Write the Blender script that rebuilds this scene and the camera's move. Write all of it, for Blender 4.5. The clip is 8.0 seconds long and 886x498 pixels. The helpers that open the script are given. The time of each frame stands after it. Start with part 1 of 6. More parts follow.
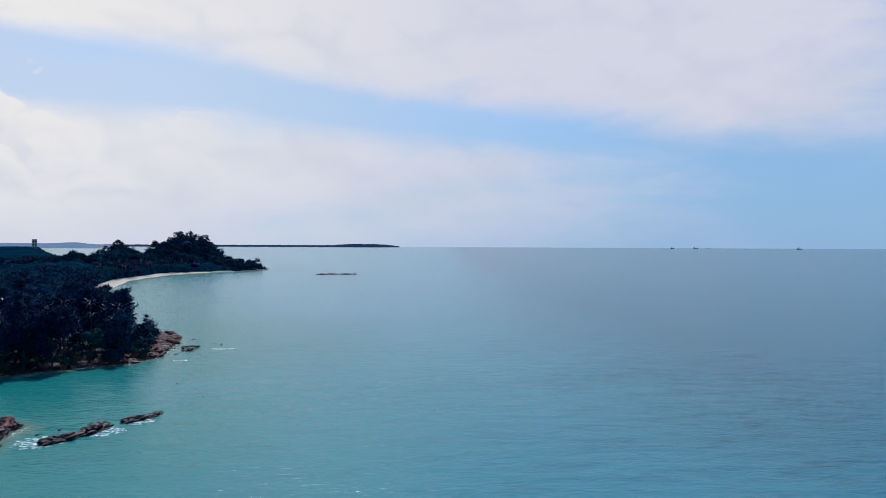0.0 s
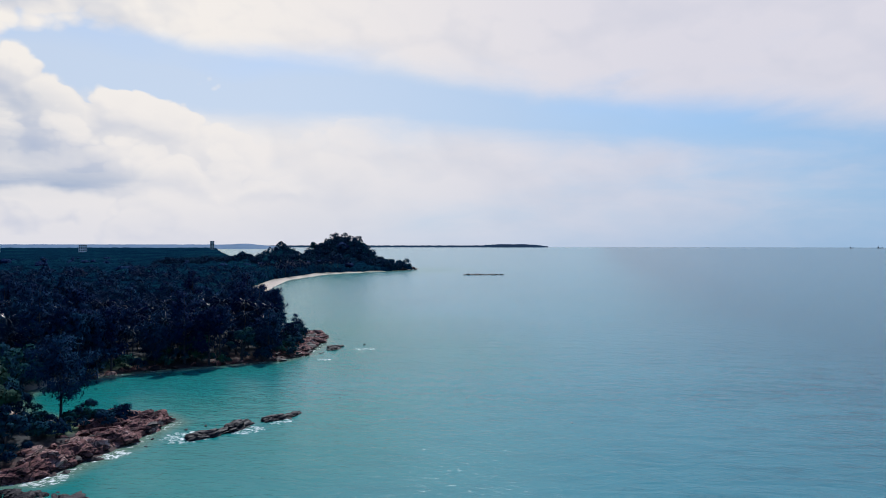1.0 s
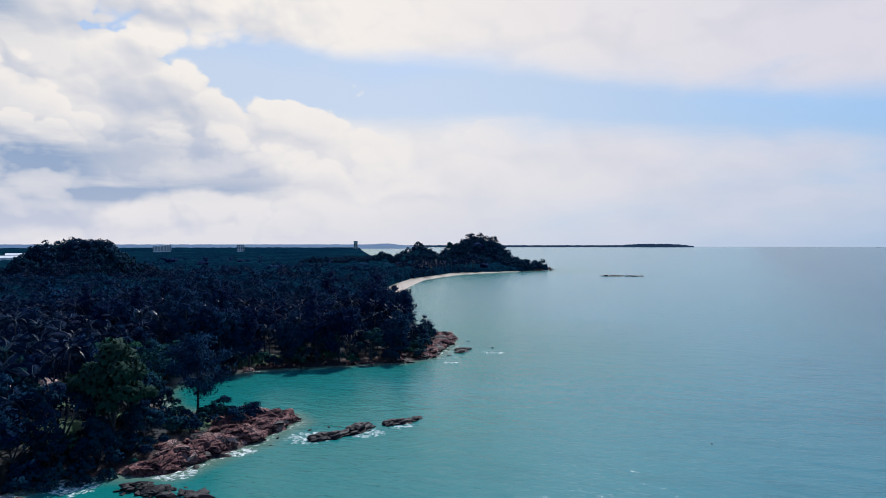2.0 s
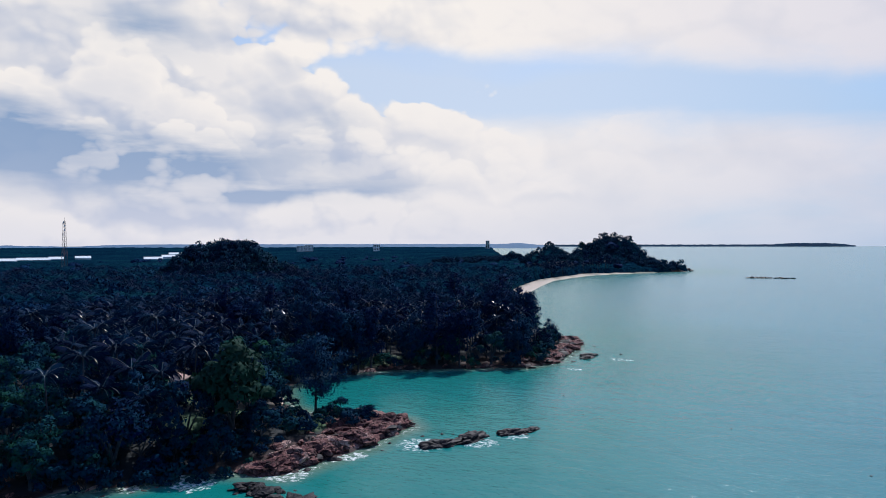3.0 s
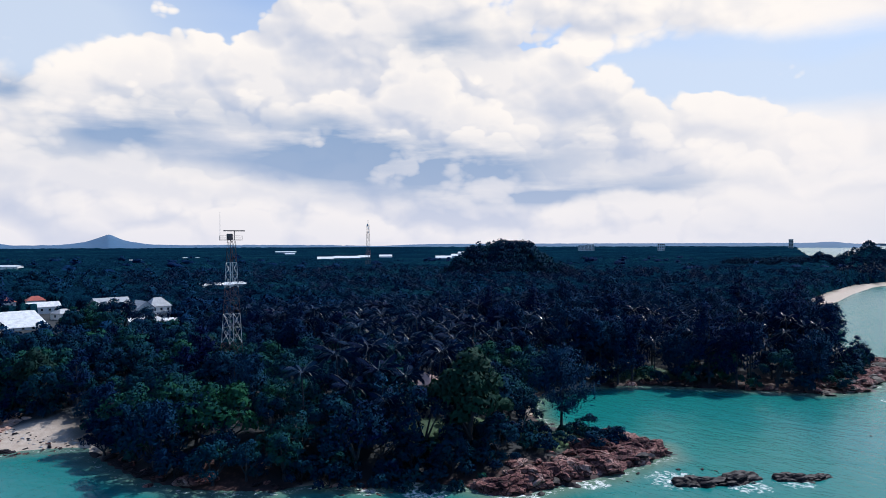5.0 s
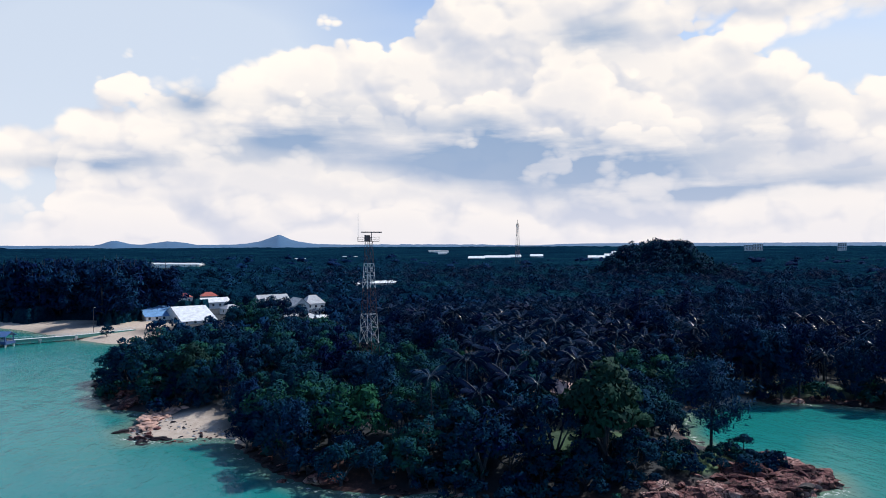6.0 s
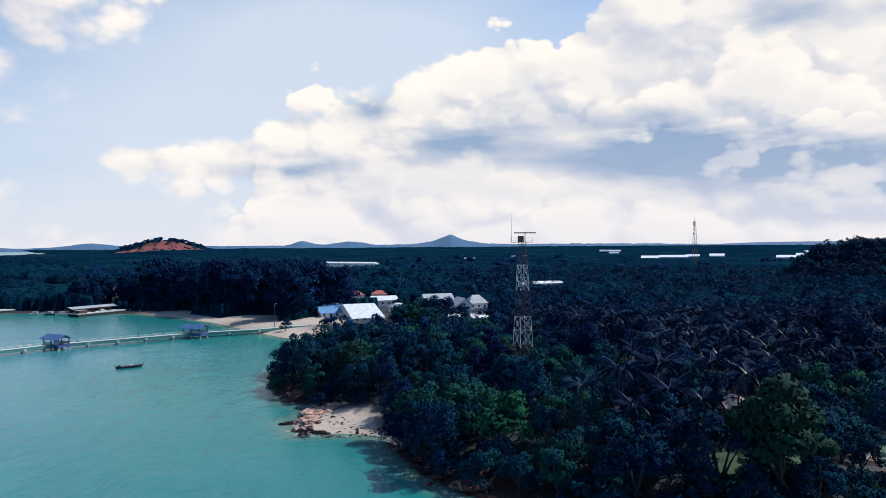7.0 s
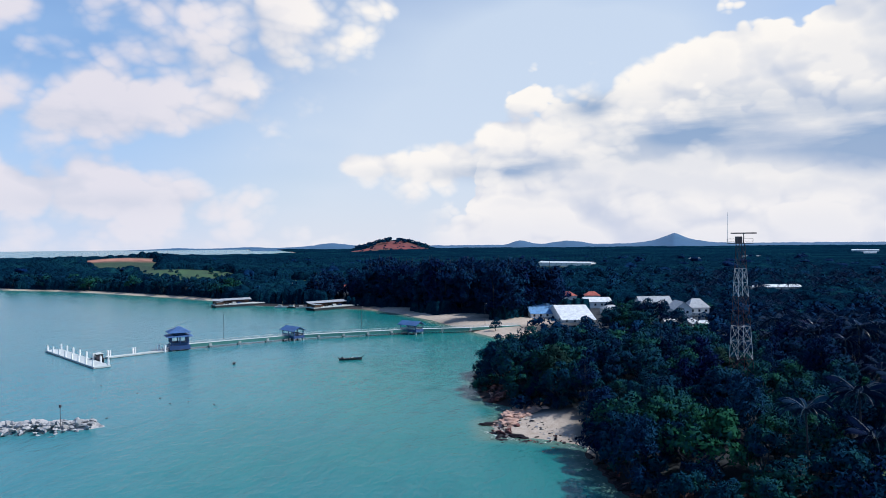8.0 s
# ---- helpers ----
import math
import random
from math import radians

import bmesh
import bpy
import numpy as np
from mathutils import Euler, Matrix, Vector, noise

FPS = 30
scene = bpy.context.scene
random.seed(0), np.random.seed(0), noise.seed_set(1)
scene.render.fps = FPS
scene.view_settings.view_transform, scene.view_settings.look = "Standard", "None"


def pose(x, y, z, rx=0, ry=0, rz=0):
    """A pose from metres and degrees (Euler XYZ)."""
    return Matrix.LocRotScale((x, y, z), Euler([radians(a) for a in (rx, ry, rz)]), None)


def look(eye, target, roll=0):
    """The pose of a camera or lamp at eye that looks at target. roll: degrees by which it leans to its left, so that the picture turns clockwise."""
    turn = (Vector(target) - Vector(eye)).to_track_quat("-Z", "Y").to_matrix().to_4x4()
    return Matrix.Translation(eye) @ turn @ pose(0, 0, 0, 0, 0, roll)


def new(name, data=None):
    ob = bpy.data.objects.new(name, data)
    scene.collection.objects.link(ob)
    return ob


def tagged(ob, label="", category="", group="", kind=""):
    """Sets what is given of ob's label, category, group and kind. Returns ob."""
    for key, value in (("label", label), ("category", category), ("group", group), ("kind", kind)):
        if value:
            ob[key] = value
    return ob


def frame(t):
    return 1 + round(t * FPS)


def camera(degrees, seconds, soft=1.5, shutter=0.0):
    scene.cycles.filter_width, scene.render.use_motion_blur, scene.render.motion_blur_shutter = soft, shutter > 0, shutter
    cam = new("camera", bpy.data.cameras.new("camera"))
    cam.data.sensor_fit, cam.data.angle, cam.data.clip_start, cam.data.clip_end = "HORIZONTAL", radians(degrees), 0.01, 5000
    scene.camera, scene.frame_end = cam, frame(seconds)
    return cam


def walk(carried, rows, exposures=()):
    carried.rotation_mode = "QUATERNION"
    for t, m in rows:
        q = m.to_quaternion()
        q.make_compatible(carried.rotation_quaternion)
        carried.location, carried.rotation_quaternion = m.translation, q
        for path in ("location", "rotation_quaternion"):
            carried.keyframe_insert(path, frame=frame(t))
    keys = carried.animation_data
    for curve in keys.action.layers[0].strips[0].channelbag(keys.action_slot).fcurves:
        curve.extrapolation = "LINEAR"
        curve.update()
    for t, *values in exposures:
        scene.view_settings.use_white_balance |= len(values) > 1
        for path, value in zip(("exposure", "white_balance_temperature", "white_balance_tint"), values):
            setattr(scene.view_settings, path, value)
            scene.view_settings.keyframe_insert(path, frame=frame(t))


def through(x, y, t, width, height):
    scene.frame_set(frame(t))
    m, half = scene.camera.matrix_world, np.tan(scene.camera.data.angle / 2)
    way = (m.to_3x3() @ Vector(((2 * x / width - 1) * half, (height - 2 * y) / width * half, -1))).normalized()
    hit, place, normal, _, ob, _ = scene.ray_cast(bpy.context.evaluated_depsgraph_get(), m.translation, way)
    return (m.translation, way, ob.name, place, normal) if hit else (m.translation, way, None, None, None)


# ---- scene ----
cam = camera(64.51, 8.0, 0.9)
# seconds, east, north, height, yaw, pitch, lean
ROWS = [
    (0.0, -0.00, -0.00, 40.00, 0.00, -0.33, 0.23),
    (0.5, 1.56, 4.32, 40.17, 6.07, -0.33, 0.14),
    (1.0, 2.69, 8.04, 40.55, 12.11, -0.35, 0.03),
    (1.5, 3.61, 11.37, 40.91, 17.76, -0.36, 0.01),
    (3.0, 4.89, 22.29, 41.98, 34.10, -0.42, -0.08),
    (3.5, 4.81, 25.79, 42.27, 39.35, -0.44, -0.09),
    (4.0, 4.49, 29.11, 42.59, 45.02, -0.46, -0.11),
    (4.5, 3.84, 32.56, 42.92, 50.95, -0.45, -0.15),
    (6.0, -0.04, 42.46, 43.65, 69.32, -0.46, -0.21),
    (6.5, -1.76, 45.17, 43.91, 75.99, -0.46, -0.27),
    (7.0, -3.30, 47.75, 44.08, 83.15, -0.45, -0.41),
    (7.5, -4.92, 50.08, 44.52, 91.14, -0.43, -0.42),
    (8.0, -6.66, 52.27, 44.70, 100.84, -0.38, -0.53),
]
# the clip opens darker and bluer than it ends
LIGHT_ROWS = [(0.0, -0.26, 5900, 10), (0.5, -0.21, 6170, 11), (1.5, -0.19, 6170, 11), (3.5, -0.15, 6130, 12), (4.5, -0.08, 6130, 12), (6.5, 0.04, 6480, 11), (8.0, -0.05, 6120, 10)]
walk(cam, [(t, pose(x, y, z, 90 + pitch, 0, yaw) @ pose(0, 0, 0, 0, 0, lean)) for t, x, y, z, yaw, pitch, lean in ROWS], LIGHT_ROWS)

# ---- world: hazy tropical sky with cumulus, sun in the north ----
SUN_AZ, SUN_EL = radians(13), radians(49)      # azimuth from north towards west
SUN_TO = Vector((-math.sin(SUN_AZ) * math.cos(SUN_EL), math.cos(SUN_AZ) * math.cos(SUN_EL), math.sin(SUN_EL)))


class Graph:
    """A few shorthands for building node trees."""

    def __init__(self, tree):
        self.t = tree
        self.t.nodes.clear()

    def node(self, kind, **values):
        n = self.t.nodes.new(kind)
        for key, value in values.items():
            n.inputs[key.replace("_", " ")].default_value = value
        return n

    def link(self, a, b):
        self.t.links.new(a, b)
        return b

    def math(self, op, a, b=None, c=None, clamp=False):
        n = self.t.nodes.new("ShaderNodeMath")
        n.operation, n.use_clamp = op, clamp
        for i, v in enumerate((a, b, c)):
            if v is None:
                continue
            if isinstance(v, (int, float)):
                n.inputs[i].default_value = v
            else:
                self.t.links.new(v, n.inputs[i])
        return n.outputs[0]

    def noise(self, vec, scale, detail=4.0, rough=0.55, distort=0.0):
        n = self.node("ShaderNodeTexNoise", Scale=scale, Detail=detail, Roughness=rough, Distortion=distort)
        if vec is not None:
            self.t.links.new(vec, n.inputs["Vector"])
        return n.outputs["Fac"]

    def step(self, value, lo, hi):
        n = self.t.nodes.new("ShaderNodeMapRange")
        n.interpolation_type = "SMOOTHSTEP"
        self.t.links.new(value, n.inputs["Value"])
        n.inputs["From Min"].default_value, n.inputs["From Max"].default_value = lo, hi
        return n.outputs["Result"]

    def mix(self, fac, a, b, blend="MIX"):
        n = self.t.nodes.new("ShaderNodeMix")
        n.data_type, n.blend_type = "RGBA", blend
        for sock, v in ((n.inputs[0], fac), (n.inputs[6], a), (n.inputs[7], b)):
            if isinstance(v, (int, float)):
                sock.default_value = v
            elif isinstance(v, tuple):
                sock.default_value = (*v, 1) if len(v) == 3 else v
            else:
                self.t.links.new(v, sock)
        return n.outputs[2]

    def ramp(self, fac, stops):
        n = self.t.nodes.new("ShaderNodeValToRGB")
        e = n.color_ramp.elements
        while len(e) < len(stops):
            e.new(0.5)
        for el, (p, c) in zip(e, stops):
            el.position, el.color = p, (*c, 1)
        self.t.links.new(fac, n.inputs[0])
        return n.outputs[0]


def build_world():
    world = bpy.data.worlds.new("sky")
    scene.world = world
    world.use_nodes = True
    g = Graph(world.node_tree)
    coord = g.node("ShaderNodeTexCoord").outputs["Generated"]
    sep = g.node("ShaderNodeSeparateXYZ")
    g.link(coord, sep.inputs[0])
    x, y, z = sep.outputs
    az = g.math("MULTIPLY", g.math("ARCTAN2", g.math("MULTIPLY", x, -1.0), y), 180 / math.pi)
    el = g.math("MULTIPLY", g.math("ARCSINE", z), 180 / math.pi)

    def blob(a, e, sa, se, amp, tilt=0.0):
        """A soft hill at azimuth a and height e, in degrees, of that spread."""
        da = g.math("SUBTRACT", az, a)
        de = g.math("SUBTRACT", g.math("SUBTRACT", el, e), g.math("MULTIPLY", da, tilt))
        u, v = g.math("DIVIDE", da, sa), g.math("DIVIDE", de, se)
        q = g.math("ADD", g.math("MULTIPLY", u, u), g.math("MULTIPLY", v, v))
        return g.math("MULTIPLY", g.math("EXPONENT", g.math("MULTIPLY", q, -1.0)), amp)

    def total(items):
        out = items[0]
        for it in items[1:]:
            out = g.math("ADD", out, it)
        return out

    sky = g.node("ShaderNodeTexSky")
    sky.sky_type, sky.sun_disc = "NISHITA", False
    sky.sun_elevation, sky.sun_rotation = SUN_EL, -SUN_AZ
    sky.air_density, sky.dust_density, sky.ozone_density = 1.0, 1.0, 2.0
    blue = g.mix(1.0, sky.outputs[0], (0.085, 0.115, 0.145), "MULTIPLY")

    stretch = g.node("ShaderNodeVectorMath")
    stretch.operation = "MULTIPLY"
    g.link(coord, stretch.inputs[0])
    stretch.inputs[1].default_value = (1.0, 1.0, 1.45)
    flat = g.node("ShaderNodeVectorMath")
    flat.operation = "MULTIPLY"
    g.link(coord, flat.inputs[0])
    flat.inputs[1].default_value = (1.0, 1.0, 3.2)

    def billow(vec, sizes):
        """Heaped round domes with sharp creases between them, in several sizes, as cumulus has."""
        warp = g.node("ShaderNodeTexNoise", Scale=11.0, Detail=3.0, Roughness=0.5)
        g.link(vec, warp.inputs["Vector"])
        bent = g.node("ShaderNodeVectorMath")
        bent.operation = "MULTIPLY_ADD"
        g.link(warp.outputs["Color"], bent.inputs[0])
        bent.inputs[1].default_value = (0.035, 0.035, 0.035)
        g.link(vec, bent.inputs[2])
        out = None
        for scale, weight in sizes:
            cell = g.node("ShaderNodeTexVoronoi", Scale=scale)
            cell.feature = "SMOOTH_F1"
            cell.inputs["Smoothness"].default_value = 0.12
            g.link(bent.outputs[0], cell.inputs["Vector"])
            d = cell.outputs["Distance"]
            swell = g.math("MULTIPLY", g.math("SUBTRACT", 1.0, g.math("MULTIPLY", d, d)), weight)
            out = swell if out is None else g.math("ADD", out, swell)
        return out

    heads, knobs = ((7.0, 0.50), (15.0, 0.30)), ((33.0, 0.14), (72.0, 0.06))
    puff = billow(stretch.outputs[0], heads + knobs)
    thin = g.noise(flat.outputs[0], 5.0, 8.0, 0.58, 0.3)
    wide = g.noise(flat.outputs[0], 1.8, 3.0, 0.5)
    heaped = g.step(az, 24.0, 46.0)
    # where clouds stand (plus) and where the sky is open (minus)
    streak = total([
        blob(32, 12.8, 15, 2.2, -1.0, 0.07), blob(8, 11.0, 16, 1.9, -0.85, 0.12), blob(-14, 8.0, 12, 1.6, -0.5, 0.15),
        blob(-37, 18, 5, 4.0, -0.8), blob(-31, 3.0, 13, 5.0, -0.75)])
    south = g.math("ADD", g.math("MULTIPLY", g.step(az, 84.0, 104.0), -0.26), g.math("MULTIPLY", g.step(az, 101.0, 109.0), 0.16))
    slope = g.math("MULTIPLY", g.step(g.math("ADD", el, g.math("MULTIPLY", g.math("SUBTRACT", az, 73.0), 0.27)), 15.5, 21.5),
                   g.math("MULTIPLY", g.math("MULTIPLY", g.step(az, 66.0, 78.0), g.step(az, 112.0, 100.0)), -0.85))
    heaps = total([
        blob(127.0, 10.8, 6.5, 2.8, 0.55), blob(114.5, 17.0, 4.6, 3.2, 0.55), blob(116.8, 10.2, 3.2, 2.3, 0.55), blob(104.5, 17.4, 3.0, 2.2, 0.45), blob(133.0, 17.6, 2.5, 1.6, 0.5),
        blob(124.5, 4.4, 6.8, 1.9, 0.75), blob(107.2, 6.7, 3.6, 1.2, 0.85), blob(100.6, 6.7, 1.8, 1.5, 1.0), blob(132, 4.2, 5.0, 1.5, 0.6), blob(96, 8.5, 4.0, 3.0, 0.5),
        blob(62, 12, 18, 9.0, 0.62), blob(45, 12, 6, 6.0, 0.45), blob(40, 6.5, 22, 3.0, 0.35), blob(-4, 18, 24, 5.0, 0.55), blob(-22, 13, 9, 3.5, 0.45), blob(34, 19, 24, 3.4, 0.6), blob(12, 5.5, 14, 2.6, 0.3)])
    rough = g.math("ADD", g.math("MULTIPLY", g.math("MULTIPLY", g.math("SUBTRACT", puff, 0.78), 2.4), heaped),
                   g.math("MULTIPLY", g.math("MULTIPLY", g.math("SUBTRACT", thin, 0.5), 1.3), g.math("SUBTRACT", 1.0, heaped)))
    cover = total([rough, g.math("MULTIPLY", g.math("SUBTRACT", wide, 0.5), 0.5), streak, south, slope, heaps,
                   g.math("MULTIPLY", g.step(el, 20.0, 32.0), -1.4), g.math("MULTIPLY", g.math("ADD", g.step(az, 138.0, 155.0), g.step(az, -36.0, -55.0)), -0.8), 0.12])
    edge = g.math("ADD", g.math("ADD", 0.17, g.math("MULTIPLY", g.step(az, 98.0, 112.0), 0.10)), g.math("MULTIPLY", g.math("SUBTRACT", 1.0, heaped), 0.35))
    m = g.t.nodes.new("ShaderNodeMapRange")
    m.interpolation_type = "SMOOTHSTEP"
    g.link(cover, m.inputs["Value"])
    g.link(g.math("MULTIPLY", edge, -1.0), m.inputs["From Min"])
    g.link(edge, m.inputs["From Max"])
    mask = m.outputs["Result"]
    # grey-blue undersides and the creases between the billows
    def facing_away(sizes, reach):
        """How far a dome turns from the sun, which stands high and to the north."""
        moved = g.node("ShaderNodeVectorMath")
        moved.operation = "ADD"
        g.link(stretch.outputs[0], moved.inputs[0])
        moved.inputs[1].default_value = (0.25 * reach, 0.45 * reach, reach)
        return g.math("SUBTRACT", billow(moved.outputs[0], sizes), billow(stretch.outputs[0], sizes))

    relief = g.math("ADD", g.math("MULTIPLY", facing_away(heads, 0.030), 2.4), g.math("MULTIPLY", facing_away(knobs, 0.009), 1.3))
    crease = g.math("MULTIPLY", g.step(puff, 0.78, 0.60), 0.22)
    base = total([blob(60, 6.4, 11, 1.7, 1.35), blob(63, 6.2, 4, 0.9, 0.4), blob(55, 5.2, 4, 0.7, 0.5), blob(50, 3.7, 8, 0.55, 0.9), blob(66, 8.6, 7, 1.6, 0.5), blob(50, 4.0, 15, 1.0, 0.45), blob(80, 9.5, 7, 1.8, 0.5), blob(88, 6.6, 6, 1.0, 0.35),
                  blob(57, 16, 3.5, 1.4, 0.6), blob(82, 8.1, 5, 0.9, 0.5), blob(88.5, 10.6, 2.2, 0.9, 0.6), blob(95, 6.1, 3, 0.9, 0.75), blob(65, 8.8, 3, 1.6, 0.4), blob(103, 5.7, 6, 0.7, 0.35), blob(127, 9.4, 6, 1.2, 0.35), blob(117, 14.4, 6, 1.3, 0.3), blob(126, 3.2, 8, 0.8, 0.3), blob(38, 4.6, 10, 0.9, 0.35), blob(44, 9, 4, 2.0, 0.3), blob(72, 7.0, 14, 1.0, 0.3)])
    long_v = g.node("ShaderNodeVectorMath")
    long_v.operation = "MULTIPLY"
    g.link(coord, long_v.inputs[0])
    long_v.inputs[1].default_value = (1.0, 1.0, 5.5)
    ragged = g.step(g.noise(long_v.outputs[0], 4.2, 6.0, 0.52, 0.1), 0.24, 0.60)
    base = g.math("MULTIPLY", g.math("MULTIPLY", base, ragged), g.math("SUBTRACT", 1.0, g.math("MULTIPLY", g.step(puff, 0.74, 0.90), 0.75)))
    dim = g.math("MULTIPLY", g.math("ADD", relief, crease), g.math("ADD", 0.25, g.math("MULTIPLY", heaped, 0.75)), clamp=True)
    under = g.math("MULTIPLY", base, 1.4, clamp=True)
    white = g.mix(g.step(az, -10.0, 38.0), (0.84, 0.80, 0.84), (1.07, 0.99, 0.885))
    white = g.mix(g.step(az, 104.0, 126.0), white, (0.82, 0.77, 0.81))
    shade = (0.47, 0.54, 0.68)
    cloud = g.mix(g.math("MULTIPLY", under, 0.7), g.mix(dim, white, shade), (0.24, 0.38, 0.57))
    below = g.step(el, 34.0, 16.0)
    veil = g.math("MULTIPLY", g.math("ADD", g.math("MULTIPLY", g.step(wide, 0.25, 0.65), 0.5), g.math("ADD", blob(90, 12, 14, 12, 0.7), blob(30, 12, 26, 6, 0.40))), below)
    haze = g.math("ADD", g.math("EXPONENT", g.math("MULTIPLY", g.math("ABSOLUTE", el), -0.105)), veil, clamp=True)
    pale = g.mix(g.step(az, -28.0, 30.0), (0.34, 0.55, 0.80), (0.70, 0.78, 0.87))
    pale = g.mix(g.step(az, 110.0, 128.0), pale, (0.42, 0.62, 0.90))
    clear = g.mix(g.math("MULTIPLY", haze, 0.85), blue, pale)
    full = g.mix(mask, clear, cloud)

    def bank(colour, tops, soft, bulge, fade, deep, keep):
        """One bank of cumulus before the last: tops gives (azimuth, height of its crest); bright along the crest, greyer below."""
        ramp = g.t.nodes.new("ShaderNodeValToRGB")
        ramp.color_ramp.interpolation = "B_SPLINE"
        e = ramp.color_ramp.elements
        while len(e) < len(tops):
            e.new(0.5)
        for stop, (a, h) in zip(e, tops):
            stop.position, stop.color = (a - 20.0) / 100.0, (h / 25.0,) * 3 + (1,)
        g.link(g.math("DIVIDE", g.math("SUBTRACT", az, 20.0), 100.0), ramp.inputs[0])
        depth = g.math("ADD", g.math("SUBTRACT", g.math("MULTIPLY", ramp.outputs[0], 25.0), el), g.math("MULTIPLY", g.math("SUBTRACT", puff, 0.80), bulge))
        here = g.math("MULTIPLY", g.step(depth, -soft, soft), g.math("MULTIPLY", g.step(az, 12.0, 32.0), g.step(az, 103.0, 98.0)))
        grey = g.math("ADD", dim, g.math("MULTIPLY", g.step(depth, 0.4, fade), deep), clamp=True)
        return g.mix(g.math("MULTIPLY", here, keep), colour, g.mix(grey, white, shade))

    full = bank(full, [(24, 10.5), (32, 11.6), (36, 12.8), (41.5, 14.0), (44.3, 16.0), (47, 19), (52, 22), (68, 22), (73, 21), (79.5, 18), (84, 14.2), (88, 11.6), (92, 12.2), (95.5, 12.4), (97.5, 9), (99, 3), (101, 0)], 0.35, 13.0, 6.0, 0.22, 0.97)
    full = bank(full, [(30, 8), (40, 9.5), (47, 10.8), (50, 12), (53, 13.6), (57, 14.6), (60, 16.2), (62, 14.6), (65, 14), (70, 12.6), (77, 12.4), (81, 11), (85, 9.6), (90, 9.6), (94, 9.0), (97, 6.5), (99, 2)], 0.30, 12.0, 5.0, 0.34, 0.92)
    full = bank(full, [(34, 7), (40, 8), (44, 8.6), (47, 7.5), (50, 8.6), (53, 10.4), (56, 9), (60, 11.0), (63, 9.3), (66, 8), (72, 8.8), (78, 8.0), (84, 7.8), (90, 7.2), (95, 6.4), (98, 3)], 0.30, 11.0, 4.0, 0.40, 0.9)
    here = g.math("MULTIPLY", g.step(az, 27.0, 40.0), g.step(az, 104.0, 97.0))
    full = g.mix(g.math("MULTIPLY", under, g.math("MULTIPLY", here, 0.95)), full, (0.21, 0.35, 0.56))
    full = bank(full, [(30, 3.6), (38, 4.0), (44, 4.8), (47, 3.6), (50, 2.4), (54, 2.0), (58, 1.8), (64, 2.6), (69, 3.8), (74, 3.8), (80, 3.0), (86, 3.6), (94, 3.4), (102, 2.2), (110, 2)], 0.6, 4.0, 3.0, 0.18, 0.8)
    low_haze = g.math("EXPONENT", g.math("MULTIPLY", g.math("ABSOLUTE", el), -0.20))
    rim_haze = g.mix(g.step(az, -22.0, 40.0), (0.34, 0.53, 0.75), (0.84, 0.82, 0.87))
    full = g.mix(g.math("MULTIPLY", low_haze, 0.65), full, rim_haze)
    bg = g.node("ShaderNodeBackground", Strength=1.0)
    g.link(full, bg.inputs["Color"])
    out = g.node("ShaderNodeOutputWorld")
    g.link(bg.outputs[0], out.inputs[0])


build_world()
sun = new("sun", bpy.data.lights.new("sun", "SUN"))
sun.data.energy, sun.data.angle, sun.data.color = 5.0, radians(0.6), (1.0, 0.96, 0.90)
sun.matrix_world = look((0, 0, 500), Vector((0, 0, 500)) - SUN_TO)

# ---- materials ----
def material(name, build):
    m = bpy.data.materials.new(name)
    m.use_nodes = True
    g = Graph(m.node_tree)
    bsdf = g.node("ShaderNodeBsdfPrincipled")
    out = g.node("ShaderNodeOutputMaterial")
    g.link(bsdf.outputs[0], out.inputs[0])
    build(g, bsdf)
    return m


def bump(g, bsdf, height, strength=0.5, distance=0.1):
    b = g.node("ShaderNodeBump", Strength=strength, Distance=distance)
    g.link(height, b.inputs["Height"])
    g.link(b.outputs[0], bsdf.inputs["Normal"])


def place(g):
    return g.node("ShaderNodeNewGeometry").outputs["Position"]


def plain(name, colour, rough=0.6, metal=0.0, vary=0.25, scale=0.8, fine=9.0):
    """Painted or weathered surface: a colour with stains and grain at two scales."""
    def build(g, b):
        obj = g.node("ShaderNodeTexCoord").outputs["Object"]
        n1, n2 = g.noise(obj, scale, 5.0, 0.6), g.noise(obj, fine, 4.0, 0.6)
        f = g.math("ADD", g.math("MULTIPLY", n1, 0.6), g.math("MULTIPLY", n2, 0.4))
        dark = tuple(c * (1 - vary) for c in colour)
        lite = tuple(min(1.0, c * (1 + vary * 0.6)) for c in colour)
        g.link(g.ramp(f, [(0.32, dark), (0.66, lite)]), b.inputs["Base Color"])
        b.inputs["Roughness"].default_value, b.inputs["Metallic"].default_value = rough, metal
        bump(g, b, n2, 0.3, 0.02)
    return material(name, build)


